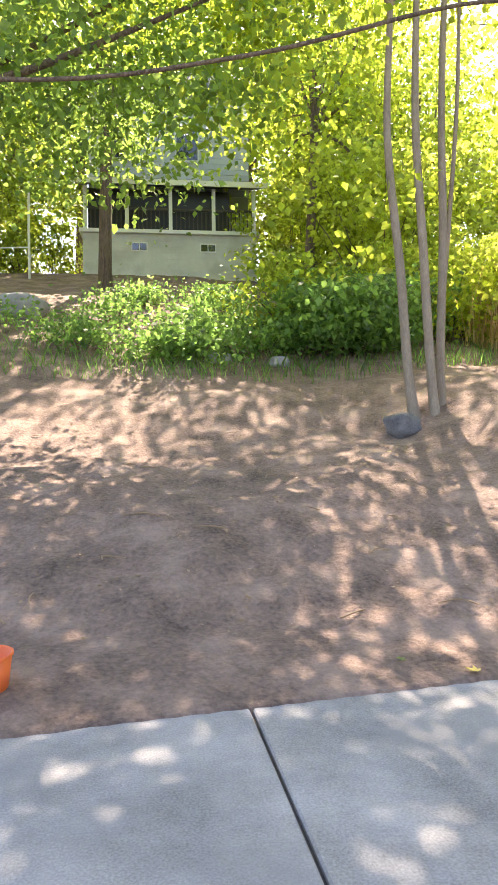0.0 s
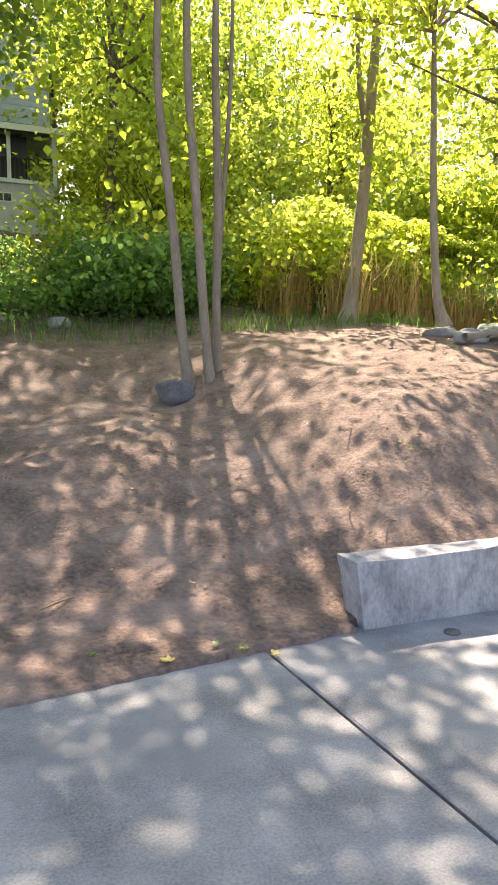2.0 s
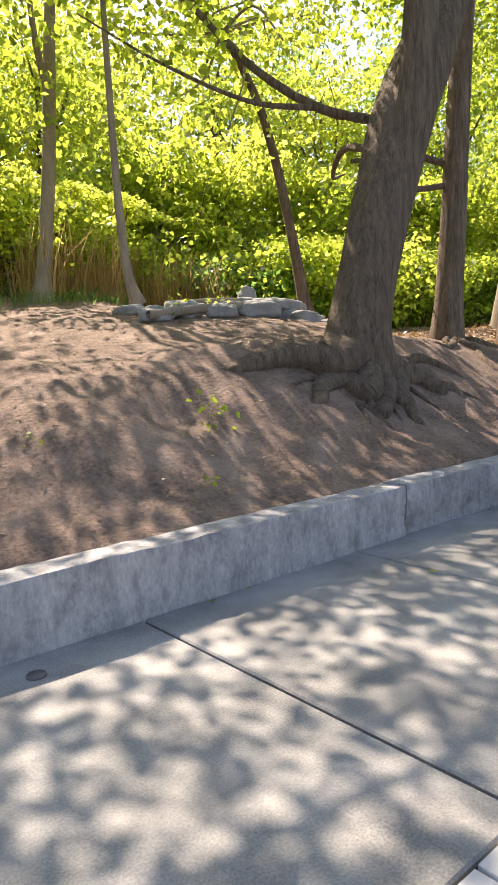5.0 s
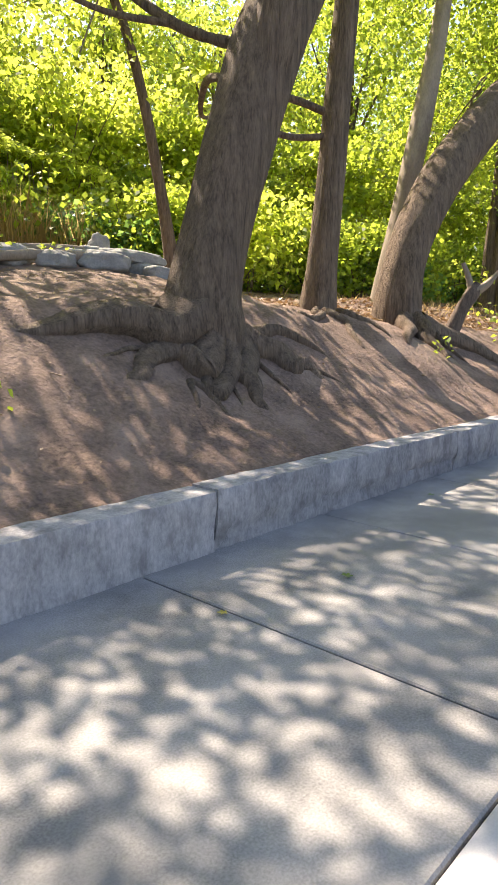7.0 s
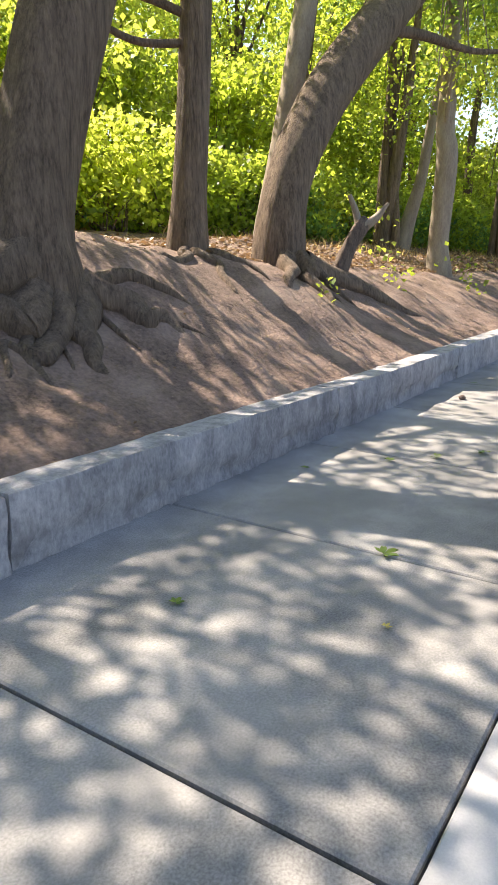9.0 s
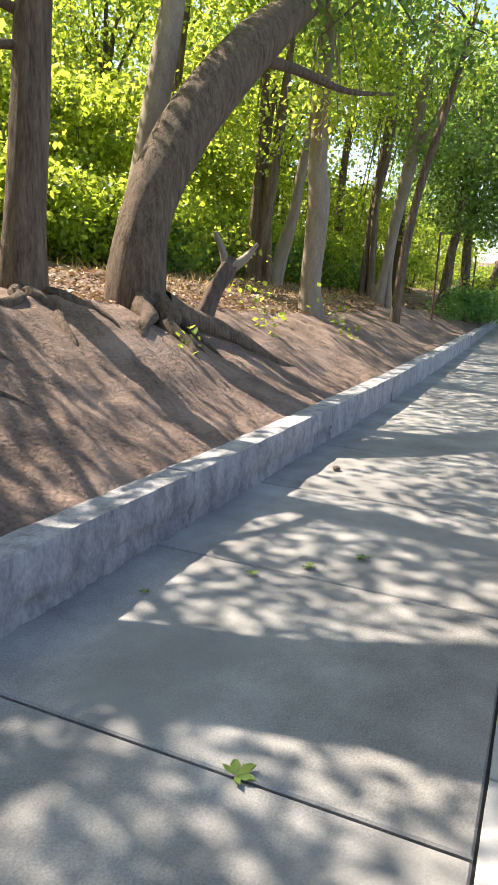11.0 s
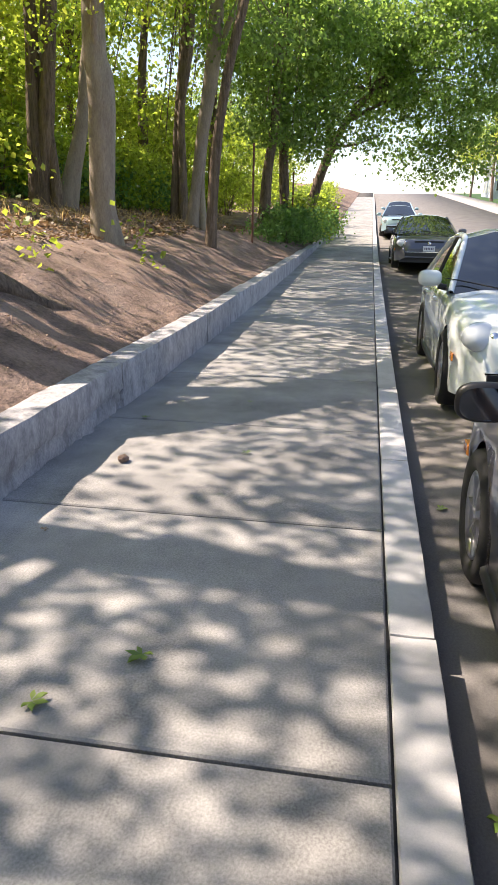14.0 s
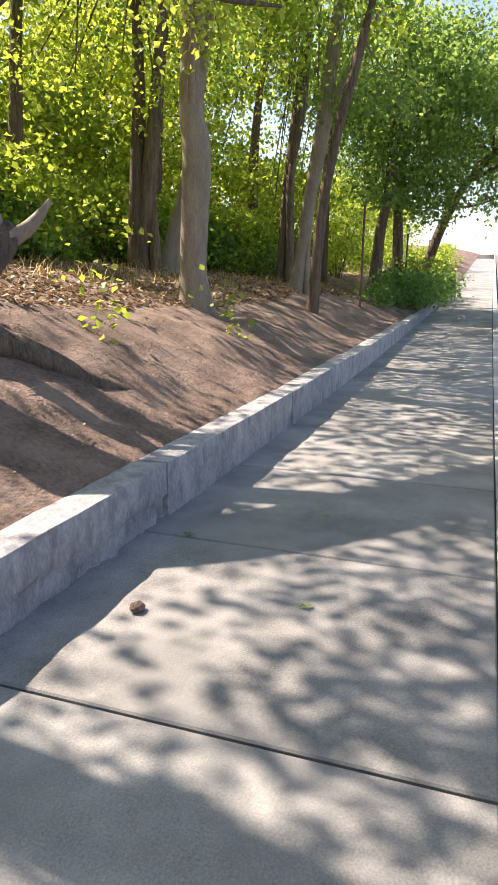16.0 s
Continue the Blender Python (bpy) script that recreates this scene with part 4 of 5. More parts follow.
def sprig(x, y, z, n, size, spread, mat, label, seed, name="leaf_sprig"):
    rng = np.random.default_rng(seed)
    ob = part_mesh(name, leaf_mesh(name, rng.normal(0, 1, (n, 3)) * spread + np.array([0, 0, spread * 1.2]), rng.uniform(0.6, 1.2, n) * size, rng, 0.2, 0.6), mat, smooth=False)
    ob.location = (x, y, z)
    return tagged(ob, label, "sprig", kind="stuff")


for i, (x, y, n, s, sp) in enumerate([(5.9, 3.3, 26, 0.07, 0.09), (4.5, 3.45, 8, 0.05, 0.05), (5.4, 2.75, 8, 0.05, 0.05), (12.1, 3.35, 18, 0.08, 0.09), (15.2, 3.7, 24, 0.1, 0.12), (17.9, 3.3, 24, 0.1, 0.12), (16.5, 4.6, 40, 0.12, 0.2), (19.0, 4.0, 40, 0.12, 0.22), (7.6, 6.2, 30, 0.08, 0.12), (8.3, 6.25, 24, 0.07, 0.1)]):
    sprig(x, y, g(x, y), n, s, sp, MAPLE, "small bright green sprout growing from the dirt bank", 60 + i)

# ---- leaves on the pavement ----


def fallen(x, y, size, label, mat=FALLEN, seed=0):
    rng = np.random.default_rng(seed)
    v, f = [], []
    for k in range(5):
        a = (k - 2) * 0.95
        c, s = math.cos(a), math.sin(a)
        l = size * (1, 0.86, 0.62)[abs(k - 2)]
        b = len(v)
        for u, w, h in ((0, 0, 0), (0.5, 0.24, 0.1), (0.75, 0.12, 0.16), (1, 0, rng.uniform(0.02, 0.22)), (0.75, -0.12, 0.16), (0.5, -0.24, 0.1)):
            v.append((l * (u * c - w * s), l * (u * s + w * c), 0.006 + k * 0.0015 + h * size))
        f.append(tuple(range(b, b + 6)))
    me = from_arrays("fallen_leaf", v, f)
    ob = part_mesh("fallen_leaf", me, mat, smooth=False)
    ob.matrix_basis = pose(x, y, max(0.0, g(x, y)) + 0.004 if (x < 3.3 and y > 1.9) or y > 2.3 else grade(x) + 0.004, 0, 0, rng.uniform(0, 360))
    return tagged(ob, label, "leaf", "fallen leaves")


YEL = leaf_material("yellowing_leaf", (0.45, 0.36, 0.06), (0.6, 0.5, 0.12), (0.4, 0.3, 0.05), 0.2)
for i, (x, y, s, k) in enumerate([(7.84, 0.78, 0.15, 0), (9.99, 0.885, 0.12, 0), (9.68, 1.16, 0.11, 0), (12.98, 1.82, 0.09, 0), (5.14, 2.05, 0.05, 0), (4.86, 2.03, 0.06, 0), (2.62, 2.0, 0.08, 0), (2.75, 1.95, 0.09, 1), (2.25, 2.0, 0.1, 1), (2.5, 2.1, 0.07, 0), (3.0, 5.6, 0.07, 1), (1.2, 3.95, 0.05, 2), (0.5, 3.25, 0.07, 2), (9.4, 1.4, 0.09, 0), (12.3, 0.9, 0.08, 0), (8.9, 1.8, 0.07, 0), (6.9, 1.3, 0.08, 0), (6.1, 1.45, 0.07, 1), (9.6, -0.32, 0.14, 0), (11.9, -0.35, 0.09, 0), (1.9, 2.15, 0.06, 0), (7.2, 0.5, 0.05, 1), (10.9, 1.7, 0.05, 2), (13.6, 1.1, 0.06, 0)]):
    ob = fallen(x, y, s * 0.62, ("fresh green maple leaf fallen on the pavement", "yellowing leaf fallen at the pavement's edge", "pale dry leaf scrap lying on the dirt")[k], (FALLEN, YEL, LITTER)[k], i)
    if y < -0.17:
        ob.location.z = -0.128
bm = bmesh.new()
bmesh.ops.create_icosphere(bm, subdivisions=2, radius=0.045)
for v in bm.verts:
    v.co = Vector((v.co.x, v.co.y * 0.8, v.co.z * 0.6)) * (1 + 0.25 * noise.noise(v.co * 30))
ob = part("clod", bm, DIRT)
ob.location = (11.98, 1.66, 0.03)
tagged(ob, "dark clod of earth on the pavement", "clod")
bm = bmesh.new()
bmesh.ops.create_cone(bm, cap_ends=True, segments=24, radius1=0.045, radius2=0.042, depth=0.012)
ob = part("survey_disc", bm, material("worn_steel", (0.10, 0.10, 0.10), (0.2, 0.19, 0.18), 0.6, 8, 60, metal=0.5))
ob.location = (3.77, 1.89, 0.004)
tagged(ob, "small dark metal disc set into the pavement", "survey marker")
bucket = thing("bucket", "orange plastic bucket standing at the pavement's edge", "bucket", (-0.16, 2.05, 0.02))
bm = bmesh.new()
bmesh.ops.create_cone(bm, cap_ends=False, segments=28, radius1=0.10, radius2=0.125, depth=0.2, matrix=Matrix.Translation((0, 0, 0.1)))
bmesh.ops.create_circle(bm, cap_ends=True, segments=28, radius=0.1, matrix=Matrix.Translation((0, 0, 0.01)))
bmesh.ops.solidify(bm, geom=bm.faces[:], thickness=0.004)
part("body", bm, ORANGE, bucket)
part_mesh("rim", limb_mesh("rim", [[(0.128 * math.cos(a), 0.128 * math.sin(a), 0.2, 0.007) for a in np.linspace(0, 6.2832, 13)]], 6, 0, 3), ORANGE, bucket)

# ---- bare branch hanging between the trees ----
part_mesh("cable", limb_mesh("cable", [[(-6, 5.2, 4.6, 0.022), (-1, 5.1, 4.35, 0.022), (1.4, 5, 4.62, 0.022), (3.5, 5, 5.22, 0.022), (5.0, 5, 5.4, 0.022), (6.7, 5, 5.95, 0.022), (8.7, 4.3, 6.8, 0.022)]], 6, 0.05, 6), BARK)
tagged(bpy.data.objects["cable"], "dark bare branch hanging across under the leaves", "branch")

# ---- house up the hill ----
HY, HZ = 22.0, 6.25
house = thing("house", "grey-sided house with a screened porch on white block foundation", "house", (0, 0, 0))


def slab(name, lo, hi, mat, parent, label="", bevel=0.0):
    return part(name, box(bmesh.new(), lo, hi, bevel), mat, parent, label, smooth=False)


fx0, fx1 = -1.95, 3.85
slab("foundation", (fx0, HY, HZ - 1.2), (fx1, HY + 5, HZ + 1.38), CINDER, house, "white painted concrete block foundation")
row = 0
z = HZ - 0.05
while z < HZ + 1.3:
    x = fx0 + (0.2 if row % 2 else 0.0)
    while x < fx1 - 0.05:
        hi = min(x + 0.39, fx1)
        if not any(w - 0.42 < x < w + 0.36 and HZ + 0.72 < z + 0.1 < HZ + 1.15 for w in (-0.09, 2.2)):
            slab("block", (x, HY - 0.012, z), (hi, HY + 0.02, z + 0.19), CINDER, house)
        x += 0.4
    z += 0.2
    row += 1
for w in (-0.09, 2.2):
    fr = part("window", box(bmesh.new(), (w - 0.27, HY - 0.03, HZ + 0.80), (w + 0.27, HY + 0.05, HZ + 1.10)), WHITE, house, "small white basement window", smooth=False)
    for k in (-0.13, 0.12):
        slab("pane", (w + k - 0.11, HY - 0.04, HZ + 0.84), (w + k + 0.11, HY - 0.031, HZ + 1.06), GLASS, fr)
slab("porch_floor", (fx0 - 0.1, HY - 0.15, HZ + 1.382), (fx1 + 0.1, HY + 5, HZ + 1.5), WHITE, house)
slab("porch_back_wall", (fx0, HY + 2.2, HZ + 1.505), (fx1, HY + 5, HZ + 7.2), SIDING, house, "grey clapboard wall")
for k in range(18):
    slab("clapboard", (fx0 - 0.02, HY + 2.17, HZ + 3.4 + k * 0.2), (fx1 + 0.02, HY + 2.198, HZ + 3.585 + k * 0.2), SIDING, house)
for x in (fx0 + 0.08, fx0 + 1.45, fx0 + 2.9, fx0 + 4.35, fx1 - 0.08):
    slab("post", (x - 0.06, HY + 0.02, HZ + 1.505), (x + 0.06, HY + 0.14, HZ + 2.95), WHITE, house)
slab("rail", (fx0, HY + 0.05, HZ + 2.2), (fx1, HY + 0.11, HZ + 2.27), DARK_WOOD, house)
for k in range(40):
    slab("baluster", (fx0 + 0.1 + k * 0.142, HY + 0.065, HZ + 1.505), (fx0 + 0.14 + k * 0.142, HY + 0.095, HZ + 2.195), DARK_WOOD, house)
slab("screen", (fx0 + 0.15, HY + 0.3, HZ + 1.505), (fx1 - 0.9, HY + 0.32, HZ + 2.94), BLACK, house, "dark insect screen")
roof = bmesh.new()
pts = [(fx0 - 0.35, HY - 0.35, HZ + 2.95), (fx1 + 0.35, HY - 0.35, HZ + 2.95), (fx1 + 0.35, HY + 2.2, HZ + 3.7), (fx0 - 0.35, HY + 2.2, HZ + 3.7)]
low = [roof.verts.new(p) for p in pts]
top = [roof.verts.new((p[0], p[1], p[2] + 0.12)) for p in pts]
roof.faces.new(top)
roof.faces.new(low[::-1])
for k in range(4):
    roof.faces.new((low[k], low[(k + 1) % 4], top[(k + 1) % 4], top[k]))
part("porch_roof", roof, SHINGLE, house, "blue-grey shingled porch roof", smooth=False)
slab("fascia", (fx0 - 0.36, HY - 0.38, HZ + 2.9), (fx1 + 0.36, HY - 0.355, HZ + 3.08), WHITE, house)
for x in (-0.9, 1.6):
    fr = part("window", box(bmesh.new(), (x - 0.45, HY + 2.1, HZ + 4.6), (x + 0.45, HY + 2.16, HZ + 6.0)), WHITE, house, "white upstairs window", smooth=False)
    slab("pane", (x - 0.38, HY + 2.08, HZ + 4.68), (x + 0.38, HY + 2.096, HZ + 5.92), GLASS, fr)
gable = bmesh.new()
a = [gable.verts.new(p) for p in ((fx0 - 0.4, HY + 1.8, HZ + 7.1), (fx1 + 0.4, HY + 1.8, HZ + 7.1), (fx1 + 0.4, HY + 3.8, HZ + 8.6), (fx0 - 0.4, HY + 3.8, HZ + 8.6), (fx1 + 0.4, HY + 5.6, HZ + 7.1), (fx0 - 0.4, HY + 5.6, HZ + 7.1))]
gable.faces.new((a[0], a[1], a[2], a[3]))
gable.faces.new((a[3], a[2], a[4], a[5]))
bmesh.ops.solidify(gable, geom=gable.faces[:], thickness=0.12)
part("roof", gable, SHINGLE, house, smooth=False)
pole = thing("clothes_pole", "thin white steel pole with a cross arm in the yard", "pole", (-3.3, 20.0, g(-3.3, 20.0)))
part_mesh("shaft", limb_mesh("shaft", [[(0, 0, -0.2, 0.04), (0, 0, 1.4, 0.04), (0.02, 0, 2.9, 0.04)]], 10, 0, 3), WHITE, pole)
part_mesh("arm", limb_mesh("arm", [[(-1.6, 0, 0.85, 0.02), (-0.8, 0, 0.92, 0.02), (0, 0, 0.95, 0.02)]], 8, 0, 3), WHITE, pole)
fence = thing("board_fence", "dark weathered board fence beside the house", "fence", (-5.5, 21.0, g(-5.5, 21.0)))
for k in range(22):
    slab("board", (-2.4 + k * 0.16, 0, -0.3), (-2.4 + k * 0.16 + 0.14, 0.03, 1.7 + 0.04 * (k % 3)), DARK_WOOD, fence)
slab("rail", (-2.4, 0.031, 1.2), (1.1, 0.07, 1.3), DARK_WOOD, fence)
pile = thing("wood_pile", "heap of old dark timber beside the house", "wood pile", (5.6, 21.0, g(5.6, 21.0)))
rng = np.random.default_rng(8)
for k in range(14):
    y, z = rng.uniform(-0.3, 0.3), 0.1 + 0.09 * k
    part_mesh("timber", limb_mesh("timber", [[(rng.uniform(-1.4, -0.8), y, z, 0.06), (0, y + 0.1, z + rng.normal(0, 0.05), 0.06), (rng.uniform(0.8, 1.4), y + rng.normal(0, 0.15), z + rng.normal(0, 0.1), 0.05)]], 6, 0.1, 2, seed=k), RED_WOOD if k % 4 == 0 else DARK_WOOD, pile)

# ---- far up the street ----
for x, y, h in ((27.8, 3.42, 2.6), (39.6, 2.7, 2.4), (34.2, 3.0, 2.4)):
    z = g(x, y)
    ob = part_mesh("metal_post", limb_mesh("metal_post", [[(0, 0, -0.2, 0.03), (0.02, 0, h / 2, 0.03), (0.06, 0, h, 0.03)]], 8, 0, 3), RUST)
    ob.location = (x, y, z)
    tagged(ob, "rusted thin steel post beside the pavement", "post", "rusted posts")
shed = thing("wooden_fence_panel", "red-brown wooden fence panel behind bushes", "fence", (44, 1.75, grade(44) + 0.25))
for k in range(10):
    slab("board", (0, k * 0.16, -0.3), (0.03, k * 0.16 + 0.145, 1.0), RED_WOOD, shed)
for i, (x, y) in enumerate([(30.5, 3.3), (32.2, 3.0), (33.8, 2.7), (35.2, 2.8), (36.8, 2.5), (39, 2.6), (41, 2.5), (43, 2.9), (48, 2.7)]):
    plant((3, 0, 0, 1)[i % 4], x, y, i * 73)

for i, (x, y) in enumerate([(37.5, 7.6), (40, 6.6), (42.5, 7.4), (45, 6.4), (48, 7.2), (51, 6.6), (55, 7.4), (59, 7.0), (64, 7.6), (39, 9.6), (44, 9.8), (50, 9.6), (57, 10), (35.5, 8.6), (30.5, 9.6), (46, 4.2), (49, 4.0), (52, 4.3), (55.5, 4.0), (59, 4.2), (63, 4.0), (68, 4.4), (74, 4.2)]):
    plant((0 if i % 2 else 1) if y < 5 else (5 if i % 3 else 1), x, y, i * 61)


def sign_post():
    root = thing("road_sign", "yellow diamond warning sign on a wooden utility pole", "road sign", (57, -9.2, grade(57)))
    part_mesh("pole", limb_mesh("pole", [[(0, 0, -0.2, 0.13), (0, 0, 4, 0.12), (0, 0, 9, 0.1)]], 10, 0.02, 4), BARK, root)
    bm = box(bmesh.new(), (-0.012, -0.4, -0.4), (0.012, 0.4, 0.4), 0.01)
    bmesh.ops.rotate(bm, verts=bm.verts, cent=(0, 0, 0), matrix=Matrix.Rotation(radians(45), 3, "X"))
    bmesh.ops.translate(bm, verts=bm.verts, vec=(-0.17, 0, 2.6))
    part("sign_plate", bm, YELLOW, root)


sign_post()


def far_house(x, y, w, d, h, label, mat):
    root = thing("house", label, "house", (x, y, grade(x)), group="houses across the street")
    slab("wall", (0, -d, -0.5), (w, 0, h), mat, root)
    bm = bmesh.new()
    q = [bm.verts.new(p) for p in ((-0.3, 0.3, h), (w + 0.3, 0.3, h), (w + 0.3, -d / 2, h + 2.6), (-0.3, -d / 2, h + 2.6), (w + 0.3, -d - 0.3, h), (-0.3, -d - 0.3, h))]
    for ids in ((0, 1, 2, 3), (3, 2, 4, 5), (0, 3, 5), (1, 4, 2)):
        bm.faces.new([q[i] for i in ids])
    part("roof", bm, SHINGLE, root, smooth=False)
    for k in range(int(w / 2.2)):
        for s in range(int(h / 2.7)):
            wx, wz = 0.8 + k * 2.2, 0.9 + s * 2.7
            fr = part("window", box(bmesh.new(), (wx, -0.02, wz), (wx + 0.95, 0.05, wz + 1.4)), WHITE, root, smooth=False)
            slab("pane", (wx + 0.08, 0.04, wz + 0.08), (wx + 0.87, 0.062, wz + 1.32), GLASS, fr)
            wy = -1.2 - k * 2.0
            fr = part("window", box(bmesh.new(), (-0.05, wy, wz), (0.02, wy + 0.95, wz + 1.4)), WHITE, root, smooth=False)
            slab("pane", (-0.062, wy + 0.08, wz + 0.08), (-0.04, wy + 0.87, wz + 1.32), GLASS, fr)


far_house(62, -17, 10, 9, 6.2, "pale plastered house across the street", FAR_WALL)
far_house(84, -16, 11, 9, 6.2, "pale plastered house further up the street", FAR_WALL)
far_house(104, -15, 10, 9, 6.0, "pale plastered house at the street's end", SIDING)
for i, (x, y) in enumerate([(70, -14.5), (78, -13.8), (95, -13.5), (60, -13.2), (110, -13), (72, 13.0), (84, 13.0), (98, 12.5)]):
    copy_thing(kinds[(1, 0, 2)[i % 3]], pose(x, y, grade(x), 0, 0, i * 50))

# ---- parked cars ----


def lathe(profile, n=28):
    """A ring swept round the y axis from (radius, y) pairs."""
    v, f = [], []
    m = len(profile)
    for k in range(n):
        a = 2 * math.pi * k / n
        v += [(r * math.cos(a), y, r * math.sin(a)) for r, y in profile]
        f += [(k * m + j, ((k + 1) % n) * m + j, ((k + 1) % n) * m + j + 1, k * m + j + 1) for j in range(m - 1)]
    return v, f


def car(label, paint, m, length=4.55, width=1.78, height=1.46, spokes=10, group="cars parked along the street"):
    root = thing("car", label, "car", group=group)
    L2, wb, R = length / 2, length * 0.575, 0.325
    axles = (length * 0.30, length * 0.30 - wb)

    def top(u):
        return float(np.interp(u / L2, (-1, -0.985, -0.93, -0.62, -0.2, 0.3, 0.45, 0.80, 0.93, 0.975, 1.0), (0.62, 0.80, 0.97, 1.0, 0.95, 0.95, 0.94, 0.84, 0.76, 0.68, 0.52)))

    def half(u):
        s = abs(u) / L2
        return width / 2 * (1 - 0.03 * s ** 2 - (0.30 if u > 0 else 0.24) * max(0, (s - 0.72) / 0.28) ** 2.2)

    def bottom(u):
        z = float(np.interp(u / L2, (-1, -0.9, -0.8, 0.8, 0.92, 1), (0.36, 0.26, 0.2, 0.2, 0.22, 0.30)))
        for a in axles:
            d = abs(u - a)
            if d < 0.375:
                z = max(z, R + math.sqrt(0.375 ** 2 - d * d) - 0.02)
        return z

    us = sorted(set([*np.linspace(-L2, L2, 64)] + [a + k for a in axles for k in (-0.374, -0.36, -0.33, 0.33, 0.36, 0.374)] + [L2 * 0.985, L2 * 0.995, -L2 * 0.99]))
    v, f = [], []
    cols = 17
    for u in us:
        t, h, b = top(u), half(u), bottom(u)
        mid = max(b + 0.02, min(0.56, t - 0.12))
        side = [(h * 0.972, b), (h * 0.985, min(b + 0.06, mid)), (h * 0.99, max(b + 0.05, mid - 0.12)), (h, max(b + 0.06, mid)), (h * 0.99, max(b + 0.08, t - 0.16)), (h * 0.965, t - 0.075), (h * 0.90, t - 0.02), (h * 0.6, t + 0.012), (0, t + 0.022)]
        ring = [(-a, z) for a, z in side] + [(a, z) for a, z in side[-2::-1]]
        v += [(u, a, z) for a, z in ring]
    n = len(ring)
    for i in range(len(us) - 1):
        f += [(i * n + j, i * n + j + 1, (i + 1) * n + j + 1, (i + 1) * n + j) for j in range(n - 1)]
    body = part_mesh("body", from_arrays("body", v, f), paint, root)
    for i in (0, len(us) - 1):
        caps = bmesh.new()
        ids = [caps.verts.new(v[i * n + j]) for j in range(n)]
        caps.faces.new(ids if i == 0 else ids[::-1])
        part("front_bumper" if i else "rear_bumper", caps, paint, root)
    slab("underbody", (-L2 * 0.92, -width * 0.40, 0.17), (L2 * 0.92, width * 0.40, 0.5), BLACK, root)

    # cabin: a grid of stations by columns, cut into panes and panels
    st = [(0.235, 0.0), (0.13, 0.5), (0.02, 1.0), (-0.04, 1.0), (-0.10, 1.0), (-0.17, 1.0), (-0.23, 0.94), (-0.33, 0.5), (-0.42, 0.03)]
    rows = []
    for s, k in st:
        u = s * length
        roof = 0.95 + (height - 0.95) * (k if k < 1 else 1.0) - (0.03 if s > 0.0 or s < -0.15 else 0)
        hb = width * 0.462
        z1 = roof - 0.07 * k
        ht = hb - (hb - width * 0.345) * k
        rows.append([(u, -hb, 0.93), (u, -(hb * 0.45 + ht * 0.55), 0.93 + (z1 - 0.93) * 0.6), (u, -ht, z1), (u, -ht * 0.55, roof), (u, 0, roof + 0.015), (u, ht * 0.55, roof), (u, ht, z1), (u, hb * 0.45 + ht * 0.55, 0.93 + (z1 - 0.93) * 0.6), (u, hb, 0.93)])

    def patch(name, i0, i1, j0, j1, mat, lab=""):
        vv = [rows[i][j] for i in range(i0, i1 + 1) for j in range(j0, j1 + 1)]
        w = j1 - j0 + 1
        ff = [(a * w + b, a * w + b + 1, (a + 1) * w + b + 1, (a + 1) * w + b) for a in range(i1 - i0) for b in range(w - 1)]
        return part_mesh(name, from_arrays(name, vv, ff), mat, root, lab)

    patch("windscreen", 0, 2, 2, 6, GLASS, "dark reflecting windscreen")
    patch("roof", 2, 6, 2, 6, paint)
    patch("rear_window", 6, 8, 2, 6, GLASS)
    for j in (0, 6):
        patch("side_window", 0, 8, j, j + 2, GLASS)
    for j in (2, 6):
        part_mesh("pillar", limb_mesh("pillar", [[(*rows[i][j], 0.032) for i in range(9)]], 8, 0, 3), paint, root)
    for i in (4,):
        for js in ((0, 1, 2), (8, 7, 6)):
            part_mesh("door_pillar", limb_mesh("door_pillar", [[(*rows[i][j], 0.022) for j in js]], 6, 0, 3), BLACK, root)
    for sgn in (-1, 1):
        part_mesh("sill_trim", limb_mesh("sill_trim", [[(axles[1] + 0.4, sgn * width * 0.488, 0.24, 0.03), (0, sgn * width * 0.492, 0.23, 0.03), (axles[0] - 0.4, sgn * width * 0.488, 0.24, 0.03)]], 6, 0, 4), BLACK, root)
        part_mesh("belt_trim", limb_mesh("belt_trim", [[(-0.4 * length, sgn * width * 0.464, 0.945, 0.012), (0, sgn * width * 0.466, 0.945, 0.012), (0.22 * length, sgn * width * 0.464, 0.945, 0.012)]], 6, 0, 4), BLACK, root)
        # door mirror
        bm = bmesh.new()
        bmesh.ops.create_uvsphere(bm, u_segments=18, v_segments=12, radius=1)
        for q in bm.verts:
            q.co = Vector((q.co.x * 0.085 if q.co.x > 0 else q.co.x * 0.03, math.copysign(abs(q.co.y) ** 0.7, q.co.y) * 0.115, math.copysign(abs(q.co.z) ** 0.7, q.co.z) * 0.075))
        bmesh.ops.translate(bm, verts=bm.verts, vec=(0.165 * length, sgn * (width / 2 + 0.10), 1.03))
        mir = part("door_mirror", bm, BLACK if paint is PAINT_BROWN else paint, root)
        bm = bmesh.new()
        bmesh.ops.create_circle(bm, cap_ends=True, segments=24, radius=1)
        for q in bm.verts:
            q.co = Vector((0, math.copysign(abs(q.co.x) ** 0.7, q.co.x) * 0.1, math.copysign(abs(q.co.y) ** 0.7, q.co.y) * 0.062))
        bmesh.ops.translate(bm, verts=bm.verts, vec=(0.165 * length - 0.033, sgn * (width / 2 + 0.10), 1.03))
        part("mirror_glass", bm, MIRROR, mir)
